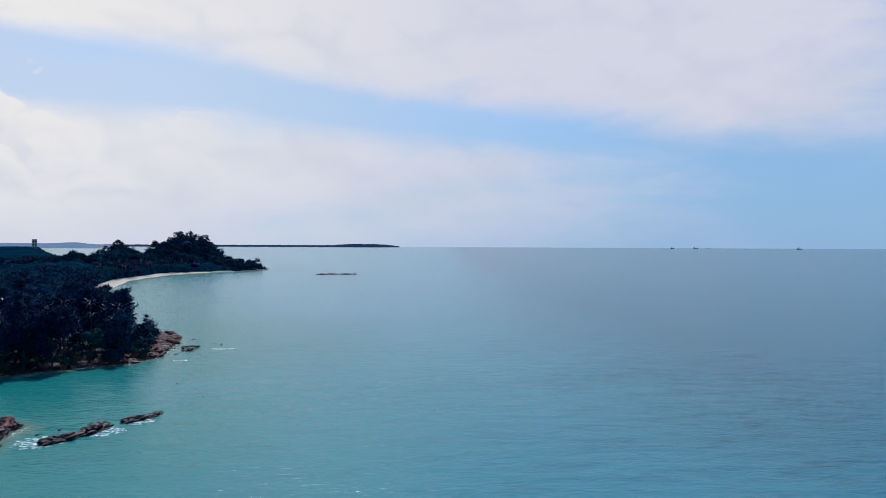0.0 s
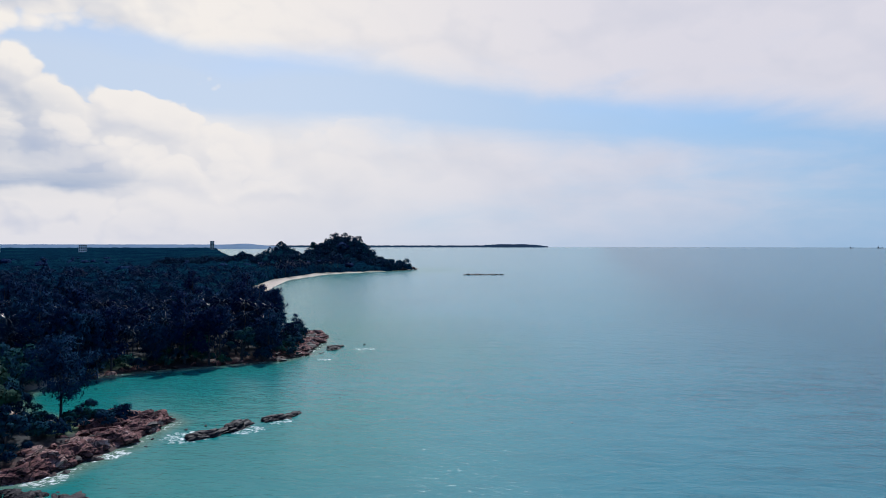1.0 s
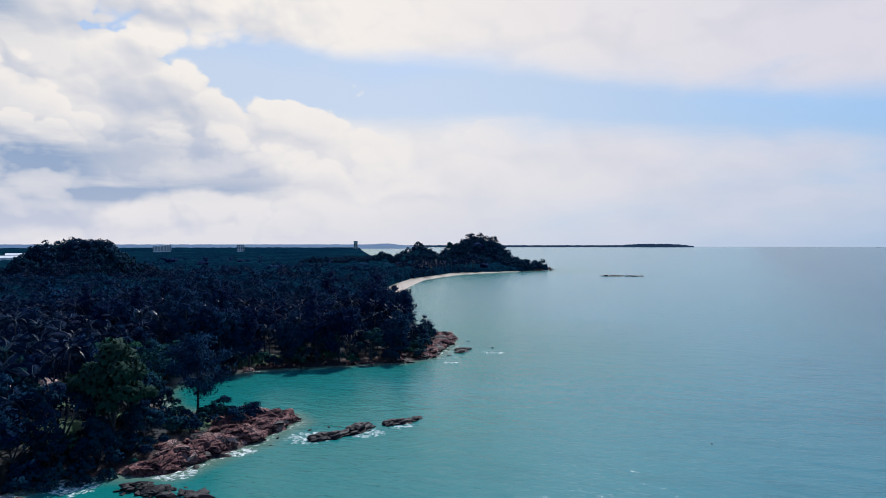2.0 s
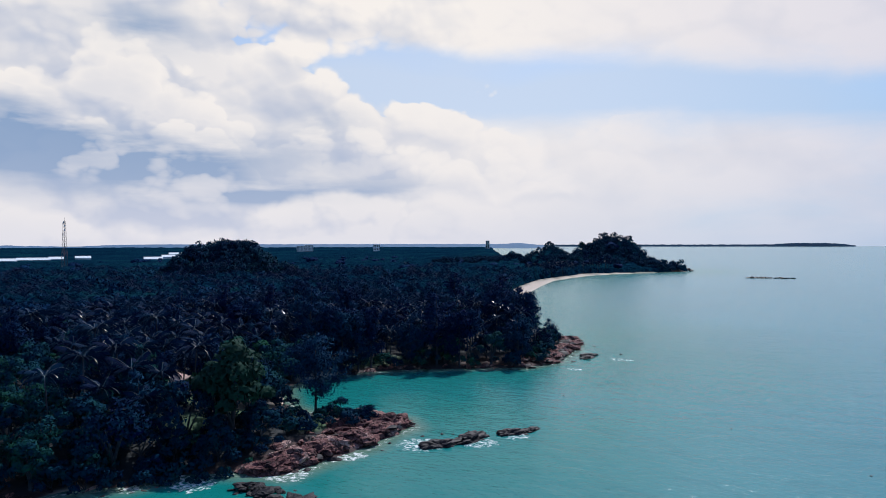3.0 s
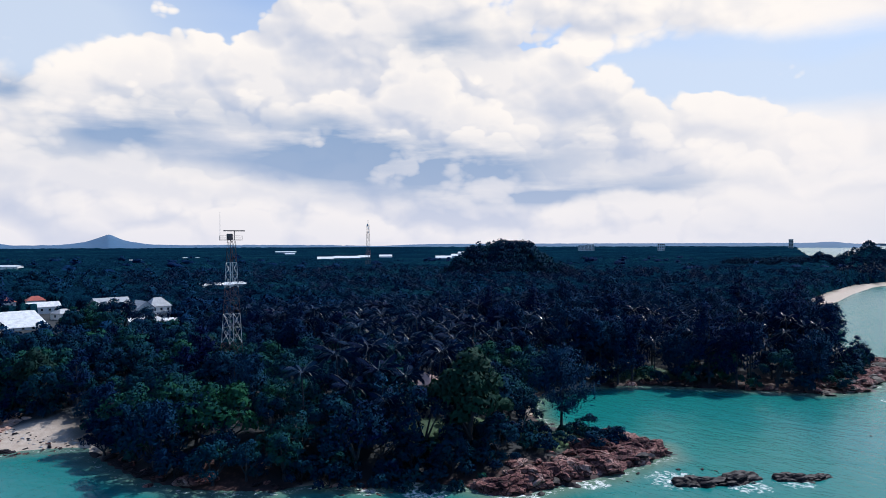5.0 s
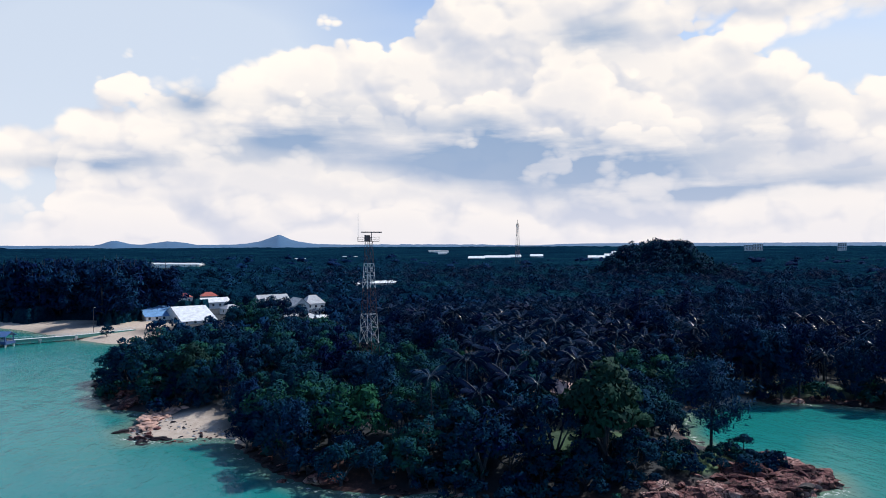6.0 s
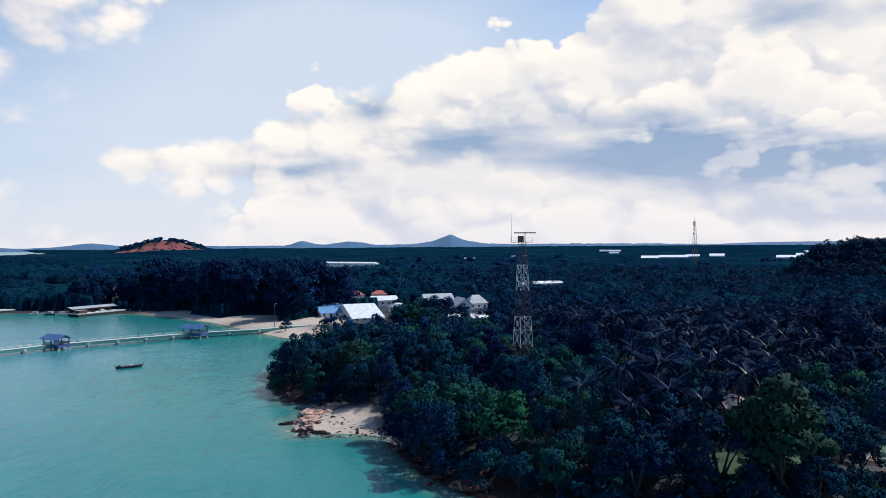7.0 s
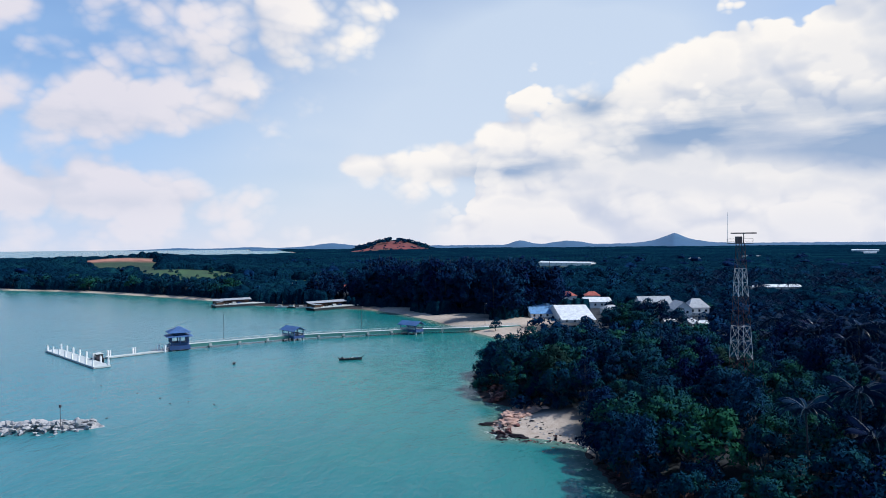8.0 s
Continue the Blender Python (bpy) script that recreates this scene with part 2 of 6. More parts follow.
def leafy(name, dark, lite, rough=0.6, gloss=0.3, through=0.25, sunny=None):
    """Foliage: each leaf its own tone, with shade navy and sunlit green put into the ramp; thin enough to let some
    light through.
    """
    def build(g, b):
        geo = g.node("ShaderNodeNewGeometry")
        info = g.node("ShaderNodeObjectInfo").outputs["Random"]
        n = g.math("ADD", g.math("MULTIPLY", g.noise(geo.outputs["Position"], 0.42, 3.0, 0.55), 0.62), g.math("MULTIPLY", g.noise(geo.outputs["Position"], 0.03, 3.0, 0.6), 0.38))
        f = g.math("ADD", g.math("MULTIPLY", geo.outputs["Random Per Island"], 0.16),
                   g.math("ADD", g.math("MULTIPLY", info, 0.42), g.math("MULTIPLY", g.math("SUBTRACT", n, 0.26), 1.35)))
        col = g.ramp(f, [(0.2, dark), (0.85, lite)] if sunny is None else [(0.22, dark), (0.62, lite), (0.95, sunny)])
        g.link(col, b.inputs["Base Color"])
        b.inputs["Roughness"].default_value = rough
        b.inputs["Specular IOR Level"].default_value = gloss
        if through:
            tr = g.node("ShaderNodeBsdfTranslucent")
            g.link(col, tr.inputs["Color"])
            mixer = g.node("ShaderNodeMixShader")
            mixer.inputs[0].default_value = through
            out = [n for n in g.t.nodes if n.bl_idname == "ShaderNodeOutputMaterial"][0]
            g.link(b.outputs[0], mixer.inputs[1])
            g.link(tr.outputs[0], mixer.inputs[2])
            g.link(mixer.outputs[0], out.inputs[0])
    return material(name, build)


def sea_build(g, b):
    pos = place(g)
    shore = g.node("ShaderNodeAttribute")
    shore.attribute_name = "shore"
    d = shore.outputs["Fac"]
    swirl = g.noise(pos, 0.012, 4.0, 0.55, 0.4)
    depth = g.math("ADD", d, g.math("MULTIPLY", g.math("SUBTRACT", swirl, 0.5), 60.0))
    deep = g.step(depth, 4.0, 130.0)
    col = g.mix(deep, (0.006, 0.152, 0.142), (0.040, 0.185, 0.228))
    col = g.mix(g.step(d, 7.0, 0.5), col, (0.11, 0.18, 0.135))
    patch = g.noise(pos, 0.006, 4.0, 0.6, 0.8)
    col = g.mix(g.math("MULTIPLY", g.step(patch, 0.42, 0.72), 0.4), col, (0.015, 0.130, 0.166))
    sep = g.node("ShaderNodeSeparateXYZ")
    g.link(pos, sep.inputs[0])
    offshore = g.step(g.math("ADD", sep.outputs[0], g.math("MULTIPLY", g.math("SUBTRACT", g.noise(pos, 0.004, 4.0, 0.6, 1.0), 0.5), 120.0)), -10.0, 110.0)
    col = g.mix(g.math("MULTIPLY", offshore, 0.85), col, (0.0008, 0.080, 0.120))
    long_waves = g.node("ShaderNodeVectorMath")
    long_waves.operation = "MULTIPLY"
    g.link(pos, long_waves.inputs[0])
    long_waves.inputs[1].default_value = (0.30, 1.0, 1.0)
    # wave contrast is drawn into the colour as darker streaks, strongest offshore
    wave_streaks = g.math("MULTIPLY", g.step(g.noise(long_waves.outputs[0], 0.22, 7.0, 0.68, 0.5), 0.46, 0.66), g.math("ADD", 0.12, g.math("MULTIPLY", offshore, 0.55)))
    col = g.mix(wave_streaks, col, (0.0005, 0.040, 0.066))
    # foam where waves break on the shore
    foam_attr = g.node("ShaderNodeAttribute")
    foam_attr.attribute_name = "foam"
    lace = g.noise(pos, 0.9, 6.0, 0.7, 0.6)
    foam = g.step(g.math("ADD", lace, g.math("MULTIPLY", foam_attr.outputs["Fac"], 0.34)), 0.73, 0.96)
    col = g.mix(foam, col, (0.80, 0.82, 0.82))
    g.link(col, b.inputs["Base Color"])
    g.link(g.math("ADD", g.math("MULTIPLY", foam, 0.5), 0.2), b.inputs["Roughness"])
    b.inputs["IOR"].default_value = 1.333
    b.inputs["Specular IOR Level"].default_value = 0.24
    squash = g.node("ShaderNodeVectorMath")
    squash.operation = "MULTIPLY"
    g.link(pos, squash.inputs[0])
    squash.inputs[1].default_value = (0.55, 1.0, 1.0)
    swell = g.noise(squash.outputs[0], 0.16, 3.0, 0.55, 0.4)
    chop = g.noise(squash.outputs[0], 0.9, 4.0, 0.6, 0.3)
    h = g.math("ADD", g.math("MULTIPLY", swell, 1.0), g.math("MULTIPLY", chop, 0.42))
    bump(g, b, h, 0.5, 0.8)


def canopy_build(g, b):
    """Closed tree tops from afar: crowns, clumps and wide stands of other tones; small sunlit spots are painted in."""
    pos = place(g)
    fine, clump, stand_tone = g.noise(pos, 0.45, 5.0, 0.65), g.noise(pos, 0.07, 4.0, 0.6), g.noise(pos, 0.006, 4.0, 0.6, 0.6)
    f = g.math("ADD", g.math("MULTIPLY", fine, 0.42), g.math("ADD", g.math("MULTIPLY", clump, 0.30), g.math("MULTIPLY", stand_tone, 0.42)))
    # the lightest stop paints sunny spots on the crowns
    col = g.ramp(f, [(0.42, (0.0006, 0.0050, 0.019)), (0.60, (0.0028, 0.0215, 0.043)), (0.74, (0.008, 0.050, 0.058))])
    g.link(col, b.inputs["Base Color"])
    b.inputs["Roughness"].default_value = 0.95
    b.inputs["Specular IOR Level"].default_value = 0.0
    cell = g.node("ShaderNodeTexVoronoi", Scale=0.16)
    g.link(pos, cell.inputs["Vector"])
    h = g.math("SUBTRACT", g.math("MULTIPLY", fine, 0.8), g.math("MULTIPLY", cell.outputs["Distance"], 1.0))
    bump(g, b, h, 0.9, 4.0)


def ground_build(g, b):
    pos = place(g)
    masks = {}
    for key in ("sand", "rock", "grass", "earth", "clay"):
        a = g.node("ShaderNodeAttribute")
        a.attribute_name = key
        masks[key] = a.outputs["Fac"]
    n1, n2, n3 = g.noise(pos, 0.05, 5.0, 0.6), g.noise(pos, 0.6, 6.0, 0.65), g.noise(pos, 3.0, 4.0, 0.6)
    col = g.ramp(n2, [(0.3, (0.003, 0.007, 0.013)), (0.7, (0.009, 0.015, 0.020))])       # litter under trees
    grass = g.ramp(n1, [(0.35, (0.010, 0.040, 0.016)), (0.65, (0.036, 0.092, 0.030))])
    col = g.mix(masks["grass"], col, grass)
    rock = g.ramp(n2, [(0.30, (0.008, 0.006, 0.007)), (0.52, (0.036, 0.014, 0.014)), (0.75, (0.115, 0.054, 0.045))])
    col = g.mix(masks["rock"], col, rock)
    sand = g.ramp(g.math("ADD", g.math("MULTIPLY", n2, 0.7), g.math("MULTIPLY", n3, 0.3)),
                  [(0.3, (0.30, 0.24, 0.19)), (0.7, (0.48, 0.41, 0.345))])
    col = g.mix(masks["sand"], col, sand)
    col = g.mix(masks["earth"], col, g.ramp(g.noise(pos, 0.03, 6.0, 0.65), [(0.3, (0.07, 0.014, 0.019)), (0.7, (0.27, 0.055, 0.052))]))
    col = g.mix(masks["clay"], col, g.ramp(g.noise(pos, 0.05, 6.0, 0.65), [(0.3, (0.26, 0.075, 0.055)), (0.7, (0.56, 0.24, 0.18))]))
    g.link(col, b.inputs["Base Color"])
    b.inputs["Roughness"].default_value = 0.9
    bump(g, b, g.math("ADD", n2, g.math("MULTIPLY", n3, 0.4)), 0.6, 0.25)


def rock_build(g, b):
    obj = g.node("ShaderNodeTexCoord").outputs["Object"]
    pos = place(g)
    info = g.node("ShaderNodeObjectInfo").outputs["Random"]
    n1, n2, n3 = g.noise(pos, 0.22, 4.0, 0.6), g.noise(pos, 1.6, 7.0, 0.72), g.noise(obj, 6.0, 5.0, 0.7)
    f = g.math("ADD", g.math("MULTIPLY", n1, 0.62), g.math("ADD", g.math("MULTIPLY", n2, 0.42), g.math("MULTIPLY", info, 0.10)))
    split = g.node("ShaderNodeTexVoronoi", Scale=0.55)
    split.feature = "DISTANCE_TO_EDGE"
    bend = g.node("ShaderNodeVectorMath")
    bend.operation = "MULTIPLY_ADD"
    wave = g.node("ShaderNodeTexNoise", Scale=0.7, Detail=4.0)
    g.link(pos, wave.inputs["Vector"])
    g.link(wave.outputs["Color"], bend.inputs[0])
    bend.inputs[1].default_value = (1.6, 1.6, 1.6)
    g.link(pos, bend.inputs[2])
    g.link(bend.outputs[0], split.inputs["Vector"])
    crack = g.step(split.outputs["Distance"], 0.09, 0.0)
    # besides red rock tones, the ramp paints pale sunlit faces and dark shaded ones
    col = g.ramp(f, [(0.36, (0.012, 0.007, 0.010)), (0.48, (0.085, 0.030, 0.036)), (0.60, (0.24, 0.11, 0.10)), (0.72, (0.52, 0.36, 0.32))])
    # crevice shade is coloured in along the cracks
    g.link(g.mix(g.math("MULTIPLY", crack, 0.85), col, (0.010, 0.006, 0.009)), b.inputs["Base Color"])
    b.inputs["Roughness"].default_value = 0.85
    b.inputs["Specular IOR Level"].default_value = 0.2
    bump(g, b, g.math("SUBTRACT", g.math("ADD", n2, g.math("MULTIPLY", n3, 0.4)), g.math("MULTIPLY", crack, 0.5)), 1.0, 0.6)


def wet_build(g, b):
    obj = g.node("ShaderNodeTexCoord").outputs["Object"]
    n2 = g.noise(obj, 3.5, 7.0, 0.7)
    g.link(g.ramp(n2, [(0.3, (0.004, 0.004, 0.008)), (0.58, (0.012, 0.009, 0.014)), (0.78, (0.060, 0.030, 0.034))]), b.inputs["Base Color"])
    b.inputs["Roughness"].default_value = 0.6
    b.inputs["Specular IOR Level"].default_value = 0.2
    bump(g, b, n2, 0.8, 0.2)


def roof_build(colour, pitch=2.2):
    """Ribbed metal sheet or tile courses, streaked by rain."""
    def build(g, b):
        obj = g.node("ShaderNodeTexCoord").outputs["Object"]
        wave = g.node("ShaderNodeTexWave", Scale=pitch, Distortion=0.3, Detail=2.0)
        g.link(obj, wave.inputs["Vector"])
        n = g.noise(obj, 0.5, 6.0, 0.65)
        dark = tuple(c * 0.62 for c in colour)
        g.link(g.ramp(n, [(0.3, dark), (0.65, colour)]), b.inputs["Base Color"])
        b.inputs["Roughness"].default_value = 0.5
        bump(g, b, wave.outputs["Fac"], 0.5, 0.05)
    return build


M_SEA = material("sea_water", sea_build)
M_GROUND = material("ground", ground_build)
M_ROCK = material("red_rock", rock_build)
M_WET = material("wet_dark_rock", wet_build)
M_GREYROCK = plain("grey_rubble", (0.34, 0.34, 0.35), 0.85, 0, 0.5, 0.9, 5.0)
# first leaf colour carries navy shade, the optional last one sunlit green
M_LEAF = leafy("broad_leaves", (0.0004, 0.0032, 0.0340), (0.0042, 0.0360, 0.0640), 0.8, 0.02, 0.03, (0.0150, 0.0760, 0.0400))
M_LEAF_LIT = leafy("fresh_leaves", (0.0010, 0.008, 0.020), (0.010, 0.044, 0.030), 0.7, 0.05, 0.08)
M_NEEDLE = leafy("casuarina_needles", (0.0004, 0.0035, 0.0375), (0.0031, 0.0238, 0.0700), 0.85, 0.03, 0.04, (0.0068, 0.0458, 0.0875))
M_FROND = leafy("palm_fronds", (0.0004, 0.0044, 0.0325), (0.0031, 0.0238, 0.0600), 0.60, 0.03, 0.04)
# the ribs' pale blue is a painted stand-in for glints along the fronds
M_RIB_GLINT = plain("frond_ribs", (0.020, 0.056, 0.092), 0.34, 0, 0.3)
# blue of distance haze is put into the far and inland leaf colours
M_FAR_HAZE = leafy("far_canopy", (0.0005, 0.0065, 0.030), (0.0022, 0.022, 0.056), 0.9, 0.02, 0.0, (0.006, 0.045, 0.062))
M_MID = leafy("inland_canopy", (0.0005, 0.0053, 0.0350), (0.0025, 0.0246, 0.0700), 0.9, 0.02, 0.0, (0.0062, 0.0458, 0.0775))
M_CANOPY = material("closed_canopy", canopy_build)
M_BARK = plain("bark", (0.020, 0.028, 0.042), 0.9, 0, 0.5, 2.0, 14.0)
M_STEEL = plain("galvanised_steel", (0.62, 0.63, 0.64), 0.45, 0.3, 0.2)
M_STEEL_DARK = plain("dark_steel", (0.07, 0.06, 0.07), 0.5, 0.3, 0.3)
M_WHITE = plain("white_render", (0.76, 0.76, 0.76), 0.8, 0, 0.15, 0.5, 4.0)
M_CONC = plain("concrete", (0.42, 0.43, 0.42), 0.85, 0, 0.3, 0.7, 6.0)
M_CONC_LITE = plain("pale_deck", (0.45, 0.49, 0.49), 0.8, 0, 0.2, 0.7, 6.0)
M_GREENPAINT = plain("green_paint", (0.06, 0.20, 0.18), 0.5, 0, 0.3)
M_BLUEPAINT = plain("blue_paint", (0.03, 0.07, 0.19), 0.5, 0, 0.3)
M_ROOF_BLUE = material("blue_roof", roof_build((0.05, 0.13, 0.32)))
M_ROOF_SKY = material("blue_sheet_roof", roof_build((0.14, 0.32, 0.60)))
M_ROOF_WHITE = material("white_sheet_roof", roof_build((0.70, 0.74, 0.78)))
M_ROOF_GREY = material("grey_sheet_roof", roof_build((0.36, 0.39, 0.43)))
M_ROOF_RED = material("red_tile_roof", roof_build((0.42, 0.10, 0.07)))
M_ROOF_PINK = material("faded_tile_roof", roof_build((0.52, 0.35, 0.32)))
M_GLASS = plain("dark_window", (0.02, 0.03, 0.04), 0.1, 0, 0.1)
M_HULL = plain("dark_hull", (0.025, 0.028, 0.035), 0.5, 0, 0.4)
M_RUST = plain("rusty_steel", (0.10, 0.05, 0.035), 0.75, 0.2, 0.5, 0.5, 4.0)
M_WOOD = plain("weathered_wood", (0.20, 0.15, 0.11), 0.85, 0, 0.4)
# distance haze is painted straight into the hills' blue base colour
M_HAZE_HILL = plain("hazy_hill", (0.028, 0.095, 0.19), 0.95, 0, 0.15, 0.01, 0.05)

# ---- the coast ----
COAST_NORTH = [(-2600, 4400), (-1950, 3400), (-1150, 2080), (-790, 1500), (-600, 1270), (-480, 1225), (-380, 1190), (-300, 1140), (-272, 1112),
               (-284, 1085), (-296, 1030), (-327, 968), (-350, 905), (-345, 840), (-335, 750), (-300, 640), (-262, 540), (-235, 470), (-205, 410), (-172, 350)]
COAST_COVE = [(-142, 318), (-122, 311), (-116, 300), (-109, 285), (-104, 268), (-101, 248), (-105, 234), (-112, 229), (-125, 218), (-140, 205),
              (-149, 188), (-150, 174), (-146, 163), (-139, 157), (-131, 150), (-122, 147), (-114, 149), (-104, 154), (-97, 155), (-91, 150)]
COAST_POINT = [(-91, 143), (-89, 133), (-90, 120), (-90, 111), (-99, 107), (-106, 101), (-108, 92), (-115, 85), (-116, 77), (-124, 66),
               (-132, 61), (-142, 57), (-155, 54), (-164, 53), (-168, 43), (-168, 33), (-181, 30), (-188, 34), (-200, 34), (-202, 26), (-220, 21), (-247, 18)]
COAST_BAY = [(-258, 24), (-275, 38), (-305, 38), (-334, 22), (-345, 8), (-368, -6), (-415, -36), (-450, -66), (-476, -94), (-484, -130),
             (-494, -175), (-504, -210), (-531, -232), (-568, -301), (-626, -430), (-654, -554), (-720, -760), (-880, -1080), (-1250, -1480), (-1750, -1750), (-2250, -1500), (-2450, -1120), (-2800, -1100), (-3500, -1500), (-4400, -2300)]
COAST_CLOSE = [(-6000, -3400), (-6000, 5000), (-3200, 5000)]
LAND = np.array(COAST_NORTH + COAST_COVE + COAST_POINT + COAST_BAY + COAST_CLOSE, float)
ROCKS_AT_SEA = [(-76, 145, 7), (-70, 160, 5), (-140, 940, 20), (-77, 98, 9), (-85, 97, 7)]


def inland(px, py):
    """Signed distance to the coast: positive on land."""
    px, py = np.asarray(px, float), np.asarray(py, float)
    best = np.full(px.shape, 1e12)
    inside = np.zeros(px.shape, bool)
    for (x0, y0), (x1, y1) in zip(LAND, np.roll(LAND, -1, 0)):
        ex, ey = x1 - x0, y1 - y0
        t = np.clip(((px - x0) * ex + (py - y0) * ey) / (ex * ex + ey * ey), 0, 1)
        best = np.minimum(best, (px - x0 - t * ex) ** 2 + (py - y0 - t * ey) ** 2)
        if y0 != y1:
            inside ^= ((y0 > py) != (y1 > py)) & (px < x0 + (py - y0) * ex / ey)
    return np.where(inside, 1, -1) * np.sqrt(best)


def hill(px, py, x, y, sx, sy, amp):
    return amp * np.exp(-((px - x) / sx) ** 2 - ((py - y) / sy) ** 2)


def smooth(v, lo, hi):
    t = np.clip((v - lo) / (hi - lo), 0, 1)
    return t * t * (3 - 2 * t)


def rim(px, py):
    """The sheet lifts towards its far rim, so that it meets the horizon."""
    return 25 * smooth(np.hypot(px + 80, py - 90), 1200, 4950)


def wobble(px, py, size, amp, seed=0.0):
    a = np.sin(px / size + 1.3 + seed) * np.cos(py / size * 1.13 + 0.4 + seed) + 0.6 * np.sin(px / size * 2.3 + py / size * 1.7 + seed)
    return amp * a


def ground_z(px, py, d=None):
    px, py = np.asarray(px, float), np.asarray(py, float)
    d = inland(px, py) if d is None else d
    land = 2.0 * (1 - np.exp(-np.maximum(d, 0) / 9.0)) + 0.8 * smooth(d, 20, 120)
    land = land + smooth(d, 0, 22) * (hill(px, py, -165, 108, 75, 48, 4.5) + hill(px, py, -215, 60, 40, 30, 3.0) + wobble(px, py, 37, 0.35))
    land = land + smooth(d, 0, 45) * (43 * np.exp(-np.abs((px + 412) / 60) ** 4 - ((py - 1158) / 70) ** 2) + hill(px, py, -512, 1112, 24, 45, 27) + hill(px, py, -572, 1095, 22, 40, 12)
                                      + 27 * np.exp(-((px + 618) ** 2 + (py - 520) ** 2) ** 2 / 48.0 ** 4) + hill(px, py, -560, 470, 30, 30, 5))
    land = land + hill(px, py, -2900, -715, 150, 150, 48) + hill(px, py, -2600, -560, 250, 180, 12)
    land = land + hill(px, py, -1080, -705, 170, 130, 24) + hill(px, py, -930, -500, 110, 90, 6) + hill(px, py, -1500, 400, 500, 600, 4)
    sea_bed = -0.22 * np.maximum(-d, 0) ** 0.9 - 0.3
    return np.where(d > 0, land, np.maximum(sea_bed, -9)) + rim(px, py)


def sheet(name, z_of, attrs, mat, r0=1.5, rings=200, spokes=380, centre=(-110, 110)):
    """A round sheet, fine near its centre and coarse far out."""
    grow = (4900 / r0) ** (1 / (rings - 1))
    radii = r0 * grow ** np.arange(rings)
    ang = np.linspace(0, 2 * math.pi, spokes, endpoint=False)
    px = (centre[0] + radii[:, None] * np.cos(ang)[None]).ravel()
    py = (centre[1] + radii[:, None] * np.sin(ang)[None]).ravel()
    px, py = np.append(px, centre[0]), np.append(py, centre[1])
    d = inland(px, py)
    verts = np.stack([px, py, z_of(px, py, d)], 1)
    i, j = np.meshgrid(np.arange(rings - 1), np.arange(spokes), indexing="ij")
    a, b = i * spokes + j, i * spokes + (j + 1) % spokes
    quads = np.stack([a, a + spokes, b + spokes, b], -1).reshape(-1, 4)
    tip = len(px) - 1
    fan = [(k, (k + 1) % spokes, tip) for k in range(spokes)]
    me = bpy.data.meshes.new(name)
    me.from_pydata(verts.tolist(), [], quads.tolist() + fan)
    me.polygons.foreach_set("use_smooth", [True] * len(me.polygons))
    for key, fn in attrs.items():
        a = me.attributes.new(key, "FLOAT", "POINT")
        a.data.foreach_set("value", np.asarray(fn(px, py, d), np.float32))
    me.materials.append(mat)
    return new(name, me)


def near_any(px, py, spots):
    out = np.zeros(np.shape(px))
    for x, y, r in spots:
        out = np.maximum(out, 1 - smooth(np.hypot(px - x, py - y), r * 0.6, r * 1.25))
    return out


SANDY = [(-172, 40, 13), (-160, 50, 8), (-143, 158, 9), (-136, 153, 6), (-112, 84, 4), (-104, 93, 2), (-340, 18, 22), (-375, 0, 26), (-430, -30, 34), (-395, 20, 24),
         (-460, -70, 20), (-150, 182, 8), (-180, 215, 4)]
ROCKY = [(-95, 147, 10), (-93, 136, 8), (-93, 122, 8), (-94, 112, 7), (-106, 151, 6), (-108, 295, 14), (-108, 275, 14), (-106, 250, 14), (-120, 232, 10), (-126, 72, 9), (-240, 24, 14),
         (-95, 106, 9), (-225, 28, 10), (-300, 1112, 25), (-182, 34, 7), (-136, 208, 8)]
GRASSY = [(-112, 132, 6), (-110, 140, 5), (-118, 128, 6), (-121, 112, 8), (-133, 103, 7), (-140, 122, 8), (-106, 132, 6), (-146, 214, 9), (-155, 206, 8), (-112, 262, 9), (-660, -190, 60), (-760, -300, 70), (-850, -450, 80), (-790, -390, 60), (-900, -490, 80), (-730, -370, 45), (-560, 20, 25), (-620, 60, 30), (-700, 100, 26), (-800, 60, 40), (-560, 108, 18), (-163, 199, 6), (-330, 640, 40)]


EARTHY = [(-2790, -690, 120), (-2740, -600, 90), (-2700, -780, 80)]
CLAY = [(-1036, -682, 22), (-1006, -722, 22), (-1062, -645, 22), (-980, -758, 22), (-1020, -702, 22), (-1048, -664, 22), (-992, -742, 22), (-968, -774, 20), (-960, -690, 8), (-948, -672, 7), (-936, -655, 7)]


def sand_mask(px, py, d):
    beach = (1 - smooth(d, 12, 20)) * (smooth(py, 420, 520) * (1 - smooth(py, 960, 1040)))
    beach = np.maximum(beach, (1 - smooth(d, 8, 12)) * (1 - smooth(py, -230, -180)))
    return np.maximum(beach, near_any(px, py, SANDY)) * (d > -30)


def foam_mask(px, py, d):
    band = np.exp(-((d + 1.2) / 1.6) ** 2) * 0.72 * (1 - smooth(py, 900, 1500)) * (px > -700)
    spots = near_any(px, py, [(-100, 99, 5), (-104, 99, 4), (-90, 112, 5), (-81, 141, 6), (-72, 149, 5), (-68, 158, 4), (-88, 127, 4), (-84, 268, 6), (-140, 153, 4), (-107, 92, 3),
                              (-151, 180, 4), (-170, 36, 4), (-90, 240, 4)])
    return np.maximum(band, spots * 0.85)


